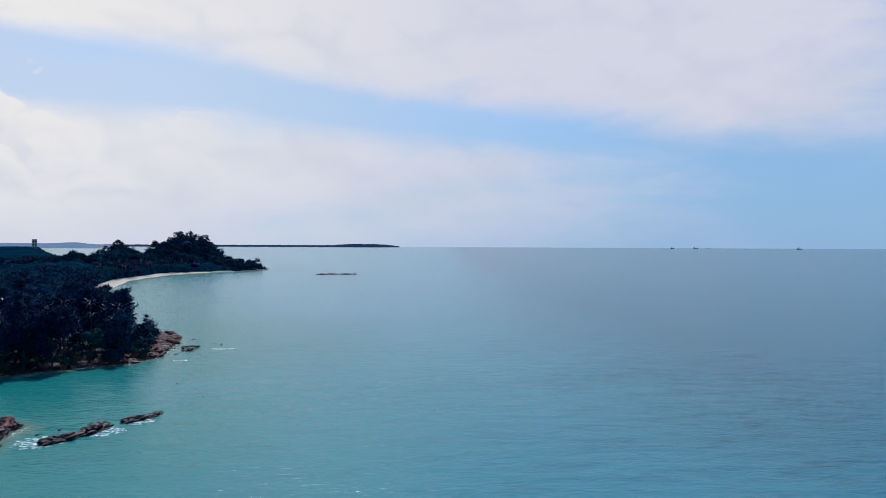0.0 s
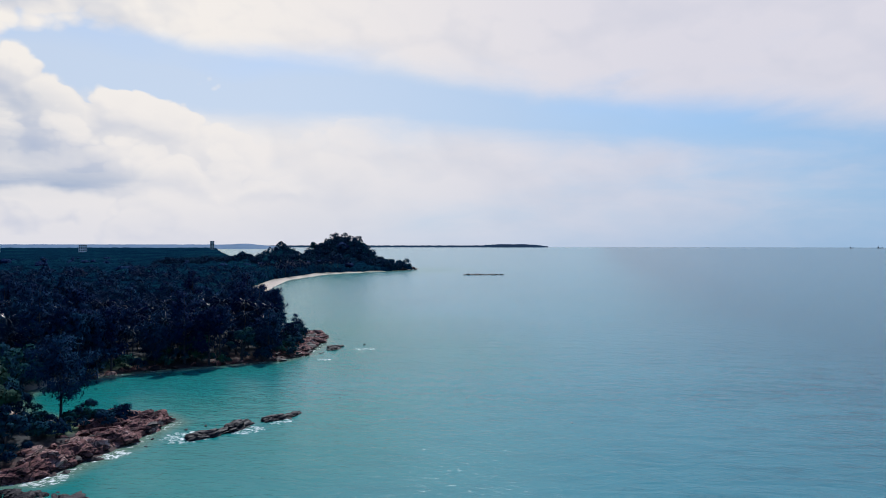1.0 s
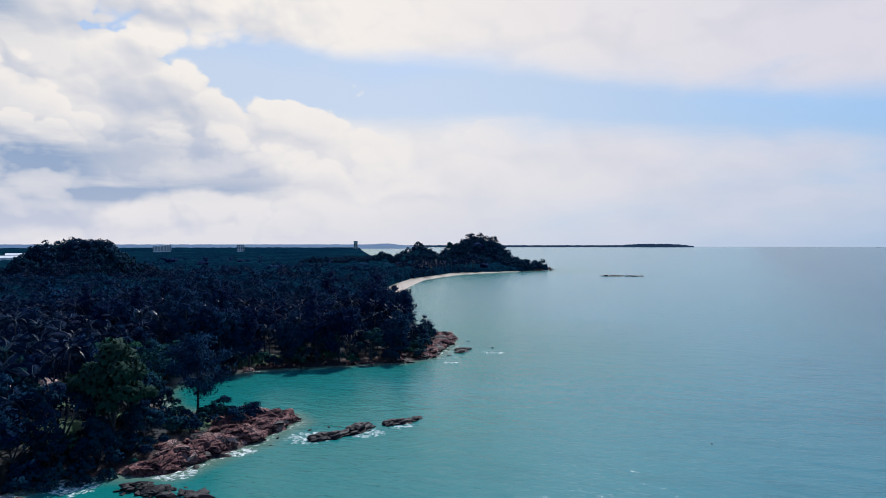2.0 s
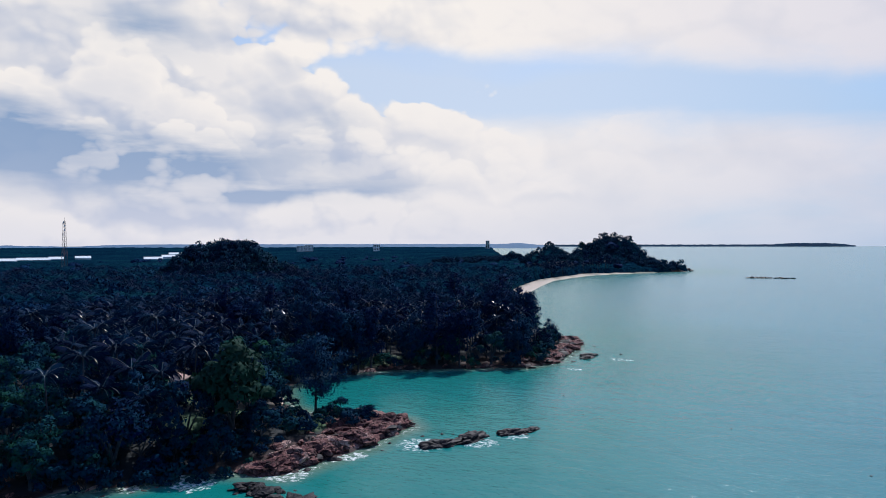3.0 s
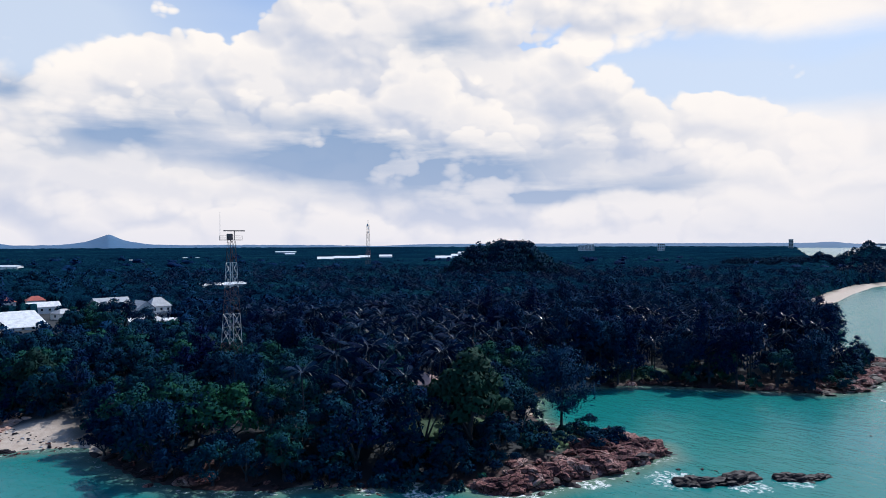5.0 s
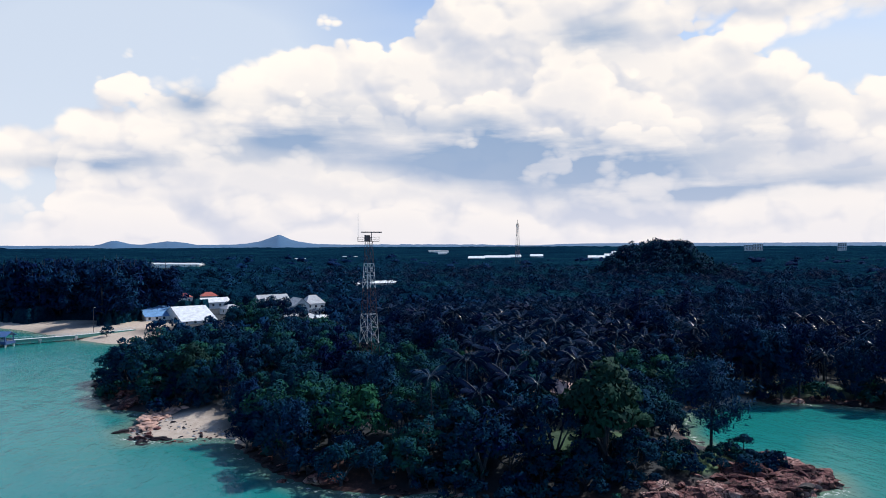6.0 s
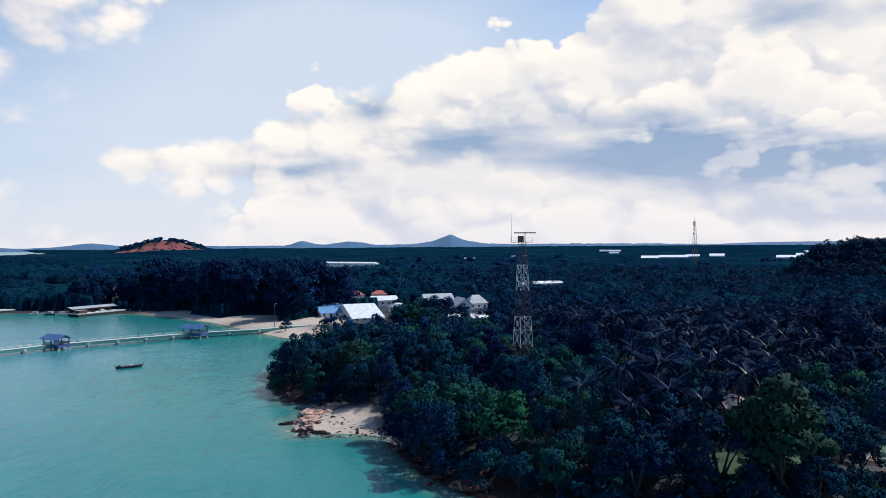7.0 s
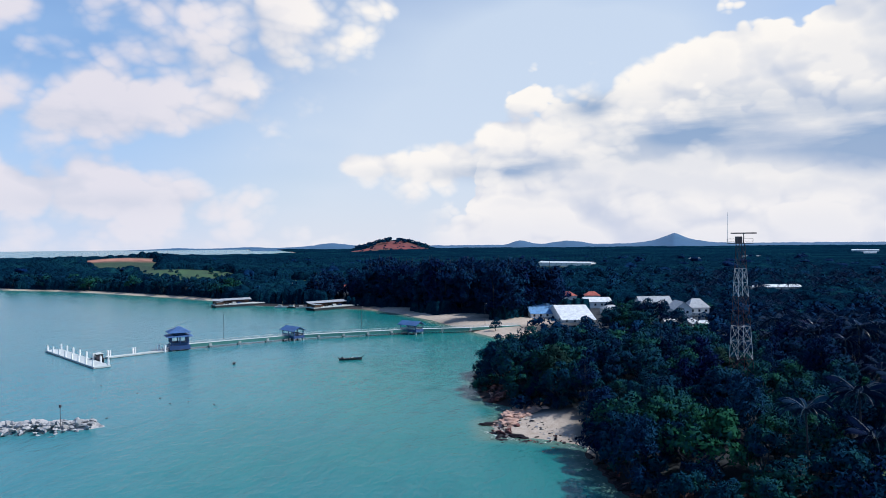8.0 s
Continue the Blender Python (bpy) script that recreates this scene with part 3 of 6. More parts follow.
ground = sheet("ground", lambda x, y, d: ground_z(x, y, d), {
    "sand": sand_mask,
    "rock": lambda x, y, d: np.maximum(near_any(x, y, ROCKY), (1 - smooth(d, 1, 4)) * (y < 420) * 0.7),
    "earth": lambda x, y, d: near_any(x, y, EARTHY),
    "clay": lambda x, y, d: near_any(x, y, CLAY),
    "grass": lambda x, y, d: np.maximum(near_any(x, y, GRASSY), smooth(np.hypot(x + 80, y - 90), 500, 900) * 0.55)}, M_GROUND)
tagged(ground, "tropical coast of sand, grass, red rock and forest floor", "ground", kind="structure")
water = sheet("water", lambda x, y, d: rim(x, y), {"shore": lambda x, y, d: np.maximum(-d, 0), "foam": foam_mask}, M_SEA, centre=(-90, 120))
tagged(water, "calm turquoise sea with fine ripples", "sea", kind="structure")

# ---- helpers for things ----
rng = np.random.default_rng(7)


def mesh_of(name, verts, faces, mat, smooth_faces=False):
    me = bpy.data.meshes.new(name)
    me.from_pydata([tuple(v) for v in verts], [], [tuple(f) for f in faces])
    if smooth_faces:
        me.polygons.foreach_set("use_smooth", [True] * len(me.polygons))
    me.materials.append(mat)
    return me


def big_mesh(name, verts, faces, mat, normals=None):
    """A mesh from arrays; all faces have the same number of corners. Normals round off a crown of leaves."""
    verts, faces = np.asarray(verts, np.float32), np.asarray(faces, np.int32)
    n = faces.shape[1]
    me = bpy.data.meshes.new(name)
    me.vertices.add(len(verts))
    me.vertices.foreach_set("co", verts.ravel())
    me.loops.add(faces.size)
    me.loops.foreach_set("vertex_index", faces.ravel())
    me.polygons.add(len(faces))
    me.polygons.foreach_set("loop_start", np.arange(0, faces.size, n, dtype=np.int32))
    me.update(calc_edges=True)
    if normals is not None:
        me.normals_split_custom_set_from_vertices(np.asarray(normals, np.float32).tolist())
    me.materials.append(mat)
    return me


def empty(name, m=None):
    ob = new(name)
    ob.empty_display_size = 0.3
    if m is not None:
        ob.matrix_basis = m
    return ob


def child(name, me, parent, label=""):
    ob = new(name, me)
    ob.parent = parent
    return tagged(ob, label) if label else ob


def tube(points, radii, sides=6):
    """Rings along a line of points; returns verts and faces."""
    pts = [Vector(p) for p in points]
    vs, fs = [], []
    for i, p in enumerate(pts):
        d = (pts[min(i + 1, len(pts) - 1)] - pts[max(i - 1, 0)]).normalized()
        a = d.orthogonal().normalized() if abs(d.z) < 0.9 else d.cross(Vector((0, 1, 0))).normalized()
        b = d.cross(a)
        for k in range(sides):
            t = 2 * math.pi * k / sides
            vs.append(p + (a * math.cos(t) + b * math.sin(t)) * radii[i])
    for i in range(len(pts) - 1):
        for k in range(sides):
            fs.append((i * sides + k, i * sides + (k + 1) % sides, (i + 1) * sides + (k + 1) % sides, (i + 1) * sides + k))
    fs.append(tuple(range(sides))[::-1])
    fs.append(tuple((len(pts) - 1) * sides + k for k in range(sides)))
    return vs, fs


def merge(*pieces):
    vs, fs = [], []
    for v, f in pieces:
        o = len(vs)
        vs += list(v)
        fs += [tuple(i + o for i in q) for q in f]
    return vs, fs


def leaf_quads(centres, outward, size, droop=0.0, slim=0.55, facing=1.15, heart=(0, 0, 0), mixed=0.28):
    """One leaf cluster for each centre: a pointed spray, facing outwards with a random turn, shaded as part of its crown."""
    n = len(centres)
    r = rng.normal(size=(n, 3))
    ax = outward * facing + r * 0.55
    ax /= np.linalg.norm(ax, axis=1)[:, None]
    t = np.cross(ax, rng.normal(size=(n, 3)))
    t /= np.linalg.norm(t, axis=1)[:, None]
    t[:, 2] -= droop
    b = np.cross(ax, t)
    s = (size * rng.uniform(0.6, 1.3, n))[:, None]
    v = np.stack([centres - t * s, centres + t * s * 0.7 - b * s * slim, centres + t * s * 0.7 + b * s * slim], 1)
    away = centres - np.asarray(heart, float)
    away /= np.linalg.norm(away, axis=1)[:, None] + 1e-6
    soft = outward * 0.75 + away * 0.55 + r * mixed
    soft /= np.linalg.norm(soft, axis=1)[:, None] + 1e-6
    return v.reshape(-1, 3), np.arange(3 * n).reshape(n, 3), np.repeat(soft, 3, axis=0)


def crown_points(n, lobes, spread, height, base, flat=0.75):
    """Points over the outside of a crown made of many rounded lobes."""
    cs, rs = [], []
    for k in range(lobes):
        a, rr = rng.uniform(0, 2 * math.pi), math.sqrt(rng.uniform(0.02, 1))
        h = base + height * (0.25 + 0.75 * (1 - rr ** 2) * rng.uniform(0.55, 1.0))
        cs.append((spread * rr * 0.78 * math.cos(a), spread * rr * 0.78 * math.sin(a), h))
        rs.append(spread * rng.uniform(0.20, 0.40) * (16 / lobes) ** 0.3)
    cs, rs = np.array(cs), np.array(rs)
    pick = rng.integers(0, lobes, n)
    d = rng.normal(size=(n, 3))
    d[:, 2] = np.where(d[:, 2] < -0.6, -d[:, 2], d[:, 2])
    d /= np.linalg.norm(d, axis=1)[:, None]
    p = cs[pick] + d * rs[pick][:, None] * rng.uniform(0.72, 1.08, n)[:, None] * np.array([1, 1, flat])
    return p, d, cs


def limbs(cs, base, girth, n=5):
    parts = [tube([(0, 0, -1.2), (0.1, 0.05, base * 0.5), (0.0, 0.1, base)], [girth, girth * 0.8, girth * 0.62], 7)]
    for c in cs[:n]:
        mid = (c[0] * 0.45, c[1] * 0.45, base + (c[2] - base) * 0.45)
        parts.append(tube([(0, 0.1, base - 0.3), mid, tuple(c)], [girth * 0.5, girth * 0.32, girth * 0.1], 5))
    return merge(*parts)


def broadleaf_meshes(k, spread, height, base, n, leaf, mat, lobes=20):
    p, d, cs = crown_points(n, lobes, spread, height, base)
    v, f, nn = leaf_quads(p, d, leaf, heart=(0, 0, base + height * 0.3))
    return mesh_of("trunk", *limbs(cs, base, 0.045 * (base + height)), M_BARK), big_mesh("crown", v, f, mat, nn)


def casuarina_meshes(h, spread, n, needle=0.62, lo=0.16):
    """Feathery tree: upright limbs with sprays of fine drooping needles."""
    woods, cen, out = [tube([(0, 0, -1.2), (0.15, 0, h * 0.3), (-0.1, 0.1, h * 0.65), (0.1, 0, h * 0.97)], [0.035 * h * 0.5, 0.013 * h, 0.009 * h, 0.03], 7)], [], []
    for k in range(26):
        z0 = h * rng.uniform(lo, 0.9)
        a = rng.uniform(0, 2 * math.pi)
        reach = spread * (1.05 - (z0 / h) ** 1.7) * rng.uniform(0.55, 1.15) + 0.4
        rise = reach * rng.uniform(0.25, 0.75)
        tip = (reach * math.cos(a), reach * math.sin(a), z0 + rise)
        mid = (tip[0] * 0.5, tip[1] * 0.5, z0 + rise * 0.35)
        woods.append(tube([(0, 0, z0), mid, tip], [0.006 * h, 0.004 * h, 0.015], 4))
        m = n // 26
        t = rng.uniform(0.25, 1.08, m)[:, None]
        line = np.array([0, 0, z0]) * (1 - t) ** 2 + 2 * np.array(mid) * t * (1 - t) + np.array(tip) * t * t
        puff = rng.normal(size=(m, 3)) * (0.13 * spread) * np.array([1, 1, 0.55])
        cen.append(line + puff)
        out.append(puff + np.array([0, 0, 0.3]))
    cen, out = np.concatenate(cen), np.concatenate(out)
    out /= np.linalg.norm(out, axis=1)[:, None] + 1e-6
    v, f, nn = leaf_quads(cen, out, needle, 0.2, 0.24, 0.7, (0, 0, h * 0.35), 0.35)
    return mesh_of("trunk", *merge(*woods), M_BARK), big_mesh("crown", v, f, M_NEEDLE, nn)


def frond(length, rise, droop, turn, n=11):
    """A palm frond: an arched rib with a comb of leaflets on both sides."""
    t = np.linspace(0, 1, n)
    along, up = length * (t - 0.12 * t ** 3), rise * t - droop * t ** 2.2
    ca, sa = math.cos(turn), math.sin(turn)
    vs, fs = [], []

    def put(a, s, u):
        vs.append((a * ca - s * sa, a * sa + s * ca, u))
        return len(vs) - 1
    for i in range(n - 1):
        w = 0.055 * (1 - t[i]) + 0.015
        q = [put(along[i], -w, up[i]), put(along[i + 1], -w, up[i + 1]), put(along[i + 1], w, up[i + 1]), put(along[i], w, up[i])]
        fs.append(tuple(q))
    for i in range(1, n):
        for half in (0.0, 0.5):
            if i == n - 1 and half:
                continue
            k = t[i] + half / (n - 1)
            a0 = length * (k - 0.12 * k ** 3)
            u0 = rise * k - droop * k ** 2.2
            ll = length * 0.25 * math.sin(math.pi * min(1, 0.12 + 0.86 * k)) ** 0.7 + 0.12
            for side in (-1, 1):
                q = [put(a0, 0, u0), put(a0 + ll * 0.30, side * ll * 0.50, u0 + 0.02), put(a0 + ll * 0.62, side * ll * 0.90, u0 - ll * 0.48), put(a0 + ll * 0.12, side * ll * 0.44, u0 - 0.10)]
                fs.append(tuple(q))
    return vs, fs


def palm_meshes(h, seed, fronds=19, steps=11):
    lean = rng.uniform(-1, 1, 2) * 0.09 * h
    trunk = tube([(0, 0, -1), (lean[0] * 0.15, lean[1] * 0.15, h * 0.3), (lean[0] * 0.5, lean[1] * 0.5, h * 0.68), (lean[0], lean[1], h)], [0.24, 0.17, 0.14, 0.15], 7)
    bits = []
    for k in range(fronds):
        lift = 1 - k / fronds
        length = rng.uniform(3.8, 5.2)
        v, f = frond(length, length * (0.95 * lift ** 1.2 + 0.08), length * rng.uniform(0.45, 0.78) * (1.2 - 0.3 * lift), k * 2.4 + rng.uniform(-0.25, 0.25), steps)
        bits.append(([(a + lean[0], b + lean[1], c + h) for a, b, c in v], f))
    v, f = merge(*bits)
    crown = big_mesh("crown", v, f, M_FROND)
    crown.materials.append(M_RIB_GLINT)
    crown.polygons.foreach_set("material_index", np.tile(np.where(np.arange(len(f) // fronds) < steps - 1, 1, 0), fronds).astype(np.int32))
    return mesh_of("trunk", *trunk, M_BARK), crown


def plant(name, meshes, x, y, scale, turn, label, category, group, sink=0.0, squash=1.0):
    z = float(ground_z(np.array([x]), np.array([y]))[0]) - sink
    ob = empty(name, pose(x, y, z, 0, 0, turn) @ Matrix.Diagonal((scale, scale, scale * squash, 1)))
    child("trunk", meshes[0], ob)
    child("crown", meshes[1], ob)
    return tagged(ob, label, category, group)


def scatter(n, spots, gap, keep):
    """Random places inside boxes (x0, x1, y0, y1) where keep(x, y, d) holds, no closer than gap."""
    got = []
    cells = {}
    x0, x1, y0, y1 = spots
    xs, ys = rng.uniform(x0, x1, n), rng.uniform(y0, y1, n)
    ok = keep(xs, ys, inland(xs, ys))
    for x, y in zip(xs[ok], ys[ok]):
        c = (int(x // gap), int(y // gap))
        if any((x - u) ** 2 + (y - v) ** 2 < gap * gap for i in (-1, 0, 1) for j in (-1, 0, 1) for u, v in cells.get((c[0] + i, c[1] + j), ())):
            continue
        cells.setdefault(c, []).append((x, y))
        got.append((x, y))
    return np.array(got)


def joined(name, protos, pts, scales, mat, label, category, squash=None):
    """Many plants far off as one object: each place takes one of the shapes, turned and scaled."""
    vs, fs, ns, o = [], [], [], 0
    turn = rng.uniform(0, 2 * math.pi, len(pts))
    pick = rng.integers(0, len(protos), len(pts))
    z = ground_z(pts[:, 0], pts[:, 1])
    for k, (pv, pf, pn) in enumerate(protos):
        m = pick == k
        if not m.any():
            continue
        c, s, sc = np.cos(turn[m])[:, None], np.sin(turn[m])[:, None], scales[m][:, None]
        sq = sc if squash is None else sc * squash[m][:, None]
        X = (pv[None, :, 0] * c - pv[None, :, 1] * s) * sc + pts[m, 0][:, None]
        Y = (pv[None, :, 0] * s + pv[None, :, 1] * c) * sc + pts[m, 1][:, None]
        Z = pv[None, :, 2] * sq + z[m][:, None]
        cnt = int(m.sum())
        vs.append(np.stack([X, Y, Z], -1).reshape(-1, 3))
        if pn is not None:
            ns.append(np.stack([pn[None, :, 0] * c - pn[None, :, 1] * s, pn[None, :, 0] * s + pn[None, :, 1] * c, pn[None, :, 2] + 0 * c], -1).reshape(-1, 3))
        fs.append((pf[None] + (np.arange(cnt) * len(pv))[:, None, None]).reshape(-1, pf.shape[1]) + o)
        o += cnt * len(pv)
    ob = new(name, big_mesh(name, np.concatenate(vs), np.concatenate(fs), mat, np.concatenate(ns) if ns else None))
    return tagged(ob, label, category, kind="stuff")


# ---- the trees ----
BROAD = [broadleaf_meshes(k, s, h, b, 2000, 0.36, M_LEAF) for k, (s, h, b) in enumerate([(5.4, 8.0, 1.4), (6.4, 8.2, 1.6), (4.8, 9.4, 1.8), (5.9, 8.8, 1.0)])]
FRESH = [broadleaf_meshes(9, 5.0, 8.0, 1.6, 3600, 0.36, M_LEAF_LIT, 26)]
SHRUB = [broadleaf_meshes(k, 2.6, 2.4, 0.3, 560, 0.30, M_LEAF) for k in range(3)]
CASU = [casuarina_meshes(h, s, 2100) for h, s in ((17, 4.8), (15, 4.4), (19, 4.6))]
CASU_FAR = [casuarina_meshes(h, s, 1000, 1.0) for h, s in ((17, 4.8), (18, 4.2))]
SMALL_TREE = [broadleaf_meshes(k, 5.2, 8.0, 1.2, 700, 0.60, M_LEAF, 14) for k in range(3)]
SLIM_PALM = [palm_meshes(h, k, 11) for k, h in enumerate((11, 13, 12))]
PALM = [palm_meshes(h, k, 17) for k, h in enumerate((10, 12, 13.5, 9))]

CLEAR = [(-142, 124.5, 6), (-121, 112, 7), (-133, 103, 6), (-111, 122, 5), (-151, 128, 5.5), (-150, 122, 4), (-144, 122, 3.5), (-146, 214, 5), (-176, 40, 14), (-165, 46, 10), (-415, 90, 36), (-395, 38, 26), (-345, 16, 20), (-380, 8, 20),
         (-412, -16, 22), (-500, 50, 26), (-460, 75, 30), (-590, 210, 22), (-180, 90, 3), (-598, -149, 15), (-578, -143, 11), (-558, -137, 9), (-540, -131, 8), (-460, -75, 20), (-108, 146, 6), (-110, 86, 7), (-1206, 34, 70), (-1110, 30, 60), (-1120, 70, 50), (-1140, 0, 50), (-2790, -690, 110), (-2740, -600, 80), (-2700, -780, 70), (-1010, -820, 50), (-960, -900, 40), (-1060, -760, 40), (-760, -300, 55), (-720, -240, 45), (-800, -360, 50), (-850, -450, 70), (-790, -400, 60), (-1068, -698, 60), (-372, 104, 20), (-352, 102, 16), (-330, 95, 10), (-372, 45, 26), (-345, 42, 12), (-398, 46, 30), (-740, -380, 50), (-700, -350, 40), (-890, -480, 65), (-820, -470, 50), (-930, -520, 50), (-1000, -650, 60), (-940, -610, 45), (-1040, -690, 50), (-560, 20, 20), (-620, 60, 24), (-700, 100, 20), (-800, 60, 34), (-560, 108, 14), (-163, 199, 5), (-520, -124, 13), (-505, -120, 11)]


def open_ground(x, y):
    out = np.zeros(np.shape(x), bool)
    for cx, cy, r in CLEAR:
        out |= (x - cx) ** 2 + (y - cy) ** 2 < r * r
    return out


def forest_keep(lo):
    return lambda x, y, d: (d > lo) & ~open_ground(x, y)


near = scatter(9000, (-300, -88, 40, 340), 5.0, lambda x, y, d: (d > 1.5) & ~open_ground(x, y) & ~((x > -115) & (y > 103) & (y < 160)) & ~((x > -131) & (y > 139) & (y < 173)) & ~((x > -118 - (y - 263) * 0.507) & (y > 238)))
order = np.argsort(np.hypot(near[:, 0] - 0, near[:, 1] - 40))
near = near[order]
counts = {"palm": 0, "broad": 0, "casu": 0}
spill = {"palm": [], "broad": [], "casu": []}
for x, y in near:
    d = float(inland(np.array([x]), np.array([y]))[0])
    u = rng.uniform()
    grove = y > 112 and x < -118 and d > 16
    if grove:
        kind = "palm" if u < 0.72 else ("casu" if u < 0.84 else "broad")
    elif y > 185:
        kind = "casu" if u < 0.6 else ("broad" if u < 0.9 else "palm")
    else:
        kind = "broad" if u < 0.92 else ("palm" if u < 0.94 and x > -150 else "casu")
    if counts[kind] >= 280:
        spill[kind].append((x, y))
        continue
    counts[kind] += 1
    turn, k = rng.uniform(0, 360), int(rng.integers(0, 99))
    back = 0.62 if x < -258 else 1.0
    if kind == "palm":
        plant("coconut_palm", PALM[k % 4], x, y, rng.uniform(0.85, 1.2) * back, turn, "tall coconut palm with arching glossy fronds", "palm tree", "palms of the coastal grove")
    elif kind == "casu":
        grown = rng.uniform(0.75, 1.05) if y < 185 else rng.uniform(1.05, 1.42) * (0.75 if x > -122 else 1.0)
        plant("casuarina_tree", CASU[k % 3], x, y, grown * back, turn, "dark feathery casuarina tree with drooping needles", "tree", "casuarinas along the shore")
    else:
        fresh = rng.uniform() < 0.015
        plant("broadleaf_tree", FRESH[0] if fresh else BROAD[k % 4], x, y, (0.65 + 0.8 * rng.uniform() ** 1.4) * back, turn, "yellow-green broadleaf tree in the wood" if fresh else "dense dark green broadleaf tree", "tree", "trees of the headland wood")


def arrays(me):
    v = np.empty(len(me.vertices) * 3, np.float32)
    me.vertices.foreach_get("co", v)
    f = np.empty(len(me.loops), np.int32)
    me.loops.foreach_get("vertex_index", f)
    return v.reshape(-1, 3), f.reshape(-1, 4), None


if spill["palm"]:
    pts = np.array(spill["palm"])
    joined("palm_grove", [arrays(palm_meshes(h, 0, 10, 8)[1]) for h in (10, 11, 12.5)], pts, rng.uniform(0.85, 1.2, len(pts)), M_FROND, "grove of coconut palms further inland", "palm trees")
rest = np.array(spill["broad"] + spill["casu"])


def clump_crown(spread, height, base, lobes, n, leaf, sides=6):
    """A crown far off: several lumpy leaf masses, each a rough dome, with loose sprays over them."""
    vs, fs, ns, o = [], [], [], 0
    for k in range(lobes):
        a, rr = rng.uniform(0, 2 * math.pi), math.sqrt(rng.uniform(0.0, 1))
        rad = spread * rng.uniform(0.34, 0.58) * (4 / lobes) ** 0.25
        c = np.array([spread * 0.68 * rr * math.cos(a), spread * 0.68 * rr * math.sin(a), base + height * (0.32 + 0.5 * (1 - rr) * rng.uniform(0.6, 1.1))])
        d = [(0, 0, 1)] + [(math.cos(e) * math.cos(t), math.cos(e) * math.sin(t), math.sin(e)) for e, sh in ((0.72, 0), (0.05, 0.5), (-0.9, 0)) for t in [2 * math.pi * (q + sh) / sides for q in range(sides)]]
        d = np.array(d)
        vs.append(c + d * rad * rng.uniform(0.68, 1.32, len(d))[:, None] * np.array([1.1, 1.1, 0.75]))
        soft = d * 0.5 + np.array([0, 0, 0.5]) + rng.normal(size=d.shape) * 0.30
        ns.append(soft / np.linalg.norm(soft, axis=1)[:, None])
        for q in range(sides):
            w = (q + 1) % sides
            fs.append((o, o + 1 + q, o + 1 + w))
            for r in (1, 1 + sides):
                fs += [(o + r + q, o + r + sides + q, o + r + w), (o + r + w, o + r + sides + q, o + r + sides + w)]
        o += len(d)
    vs, ns = np.concatenate(vs), np.concatenate(ns)
    if n:
        pick = rng.integers(0, len(vs), n)
        v, f, m = leaf_quads(vs[pick] + rng.normal(size=(n, 3)) * leaf * 0.5, ns[pick], leaf, heart=(0, 0, base), mixed=0.12)
        fs = fs + (f + len(vs)).tolist()
        vs, ns = np.concatenate([vs, v]), np.concatenate([ns, m])
    return vs, np.array(fs), ns


def leafy_crown(spread, height, base, n, leaf):
    p, d, cs = crown_points(n, 10, spread, height, base)
    return leaf_quads(p, d, leaf, heart=(0, 0, base), mixed=0.22)


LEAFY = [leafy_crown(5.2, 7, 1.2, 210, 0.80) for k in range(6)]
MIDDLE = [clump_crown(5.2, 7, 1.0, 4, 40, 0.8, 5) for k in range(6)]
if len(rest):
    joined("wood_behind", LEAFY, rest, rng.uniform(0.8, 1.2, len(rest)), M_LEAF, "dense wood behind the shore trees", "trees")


def belt(name, n, r0, r1, az0, az1, gap, scale, proto, mat, label, lo=8, low=1.0):
    """A belt of wood between two distances from the point."""
    az = np.radians(rng.uniform(az0, az1, n))
    r = np.sqrt(rng.uniform(r0 ** 2, r1 ** 2, n))
    x, y = -r * np.sin(az), 45 + r * np.cos(az)
    ok = forest_keep(lo)(x, y, inland(x, y)) & ~((x > -300) & (y > 40) & (y < 340))
    deg = np.degrees(az)
    ok &= ~((deg > 46) & (deg < 73) & (r > 1400) & (r < 2400) & (rng.uniform(size=n) < 0.93))
    pts = np.stack([x, y], 1)[ok]
    cells = {}
    got = []
    for px, py in pts:
        c = (int(px // gap), int(py // gap))
        if any((px - u) ** 2 + (py - v) ** 2 < gap * gap for i in (-1, 0, 1) for j in (-1, 0, 1) for u, v in cells.get((c[0] + i, c[1] + j), ())):
            continue
        cells.setdefault(c, []).append((px, py))
        got.append((px, py))
    pts = np.array(got)
    return joined(name, proto, pts, (0.55 + 0.95 * rng.uniform(size=len(pts)) ** 1.6) * scale, mat, label, "trees", np.full(len(pts), low))


belt("near_wood", 9000, 250, 420, 8, 138, 7.0, 1.0, LEAFY, M_MID, "mixed wood and palm groves behind the shore")
def crowns_at(px, py, size):
    """Packed round crowns as a height from 0 to 1: the nearest of one jittered tree for each cell."""
    best = np.zeros(px.shape)
    ci, cj = np.floor(px / size), np.floor(py / size)
    for di in (-1, 0, 1):
        for dj in (-1, 0, 1):
            i, j = ci + di, cj + dj
            ra, rb, rc = [np.mod(np.sin(i * p + j * q) * 43758.5453, 1.0) for p, q in ((12.99, 78.23), (39.35, 11.14), (73.16, 52.24))]
            d = np.hypot(px - (i + ra) * size, py - (j + rb) * size) / (size * (0.6 + 0.35 * rc))
            best = np.maximum(best, (0.45 + 0.55 * rc) * np.sqrt(np.clip(1 - d * d, 0, 1)))
    return best


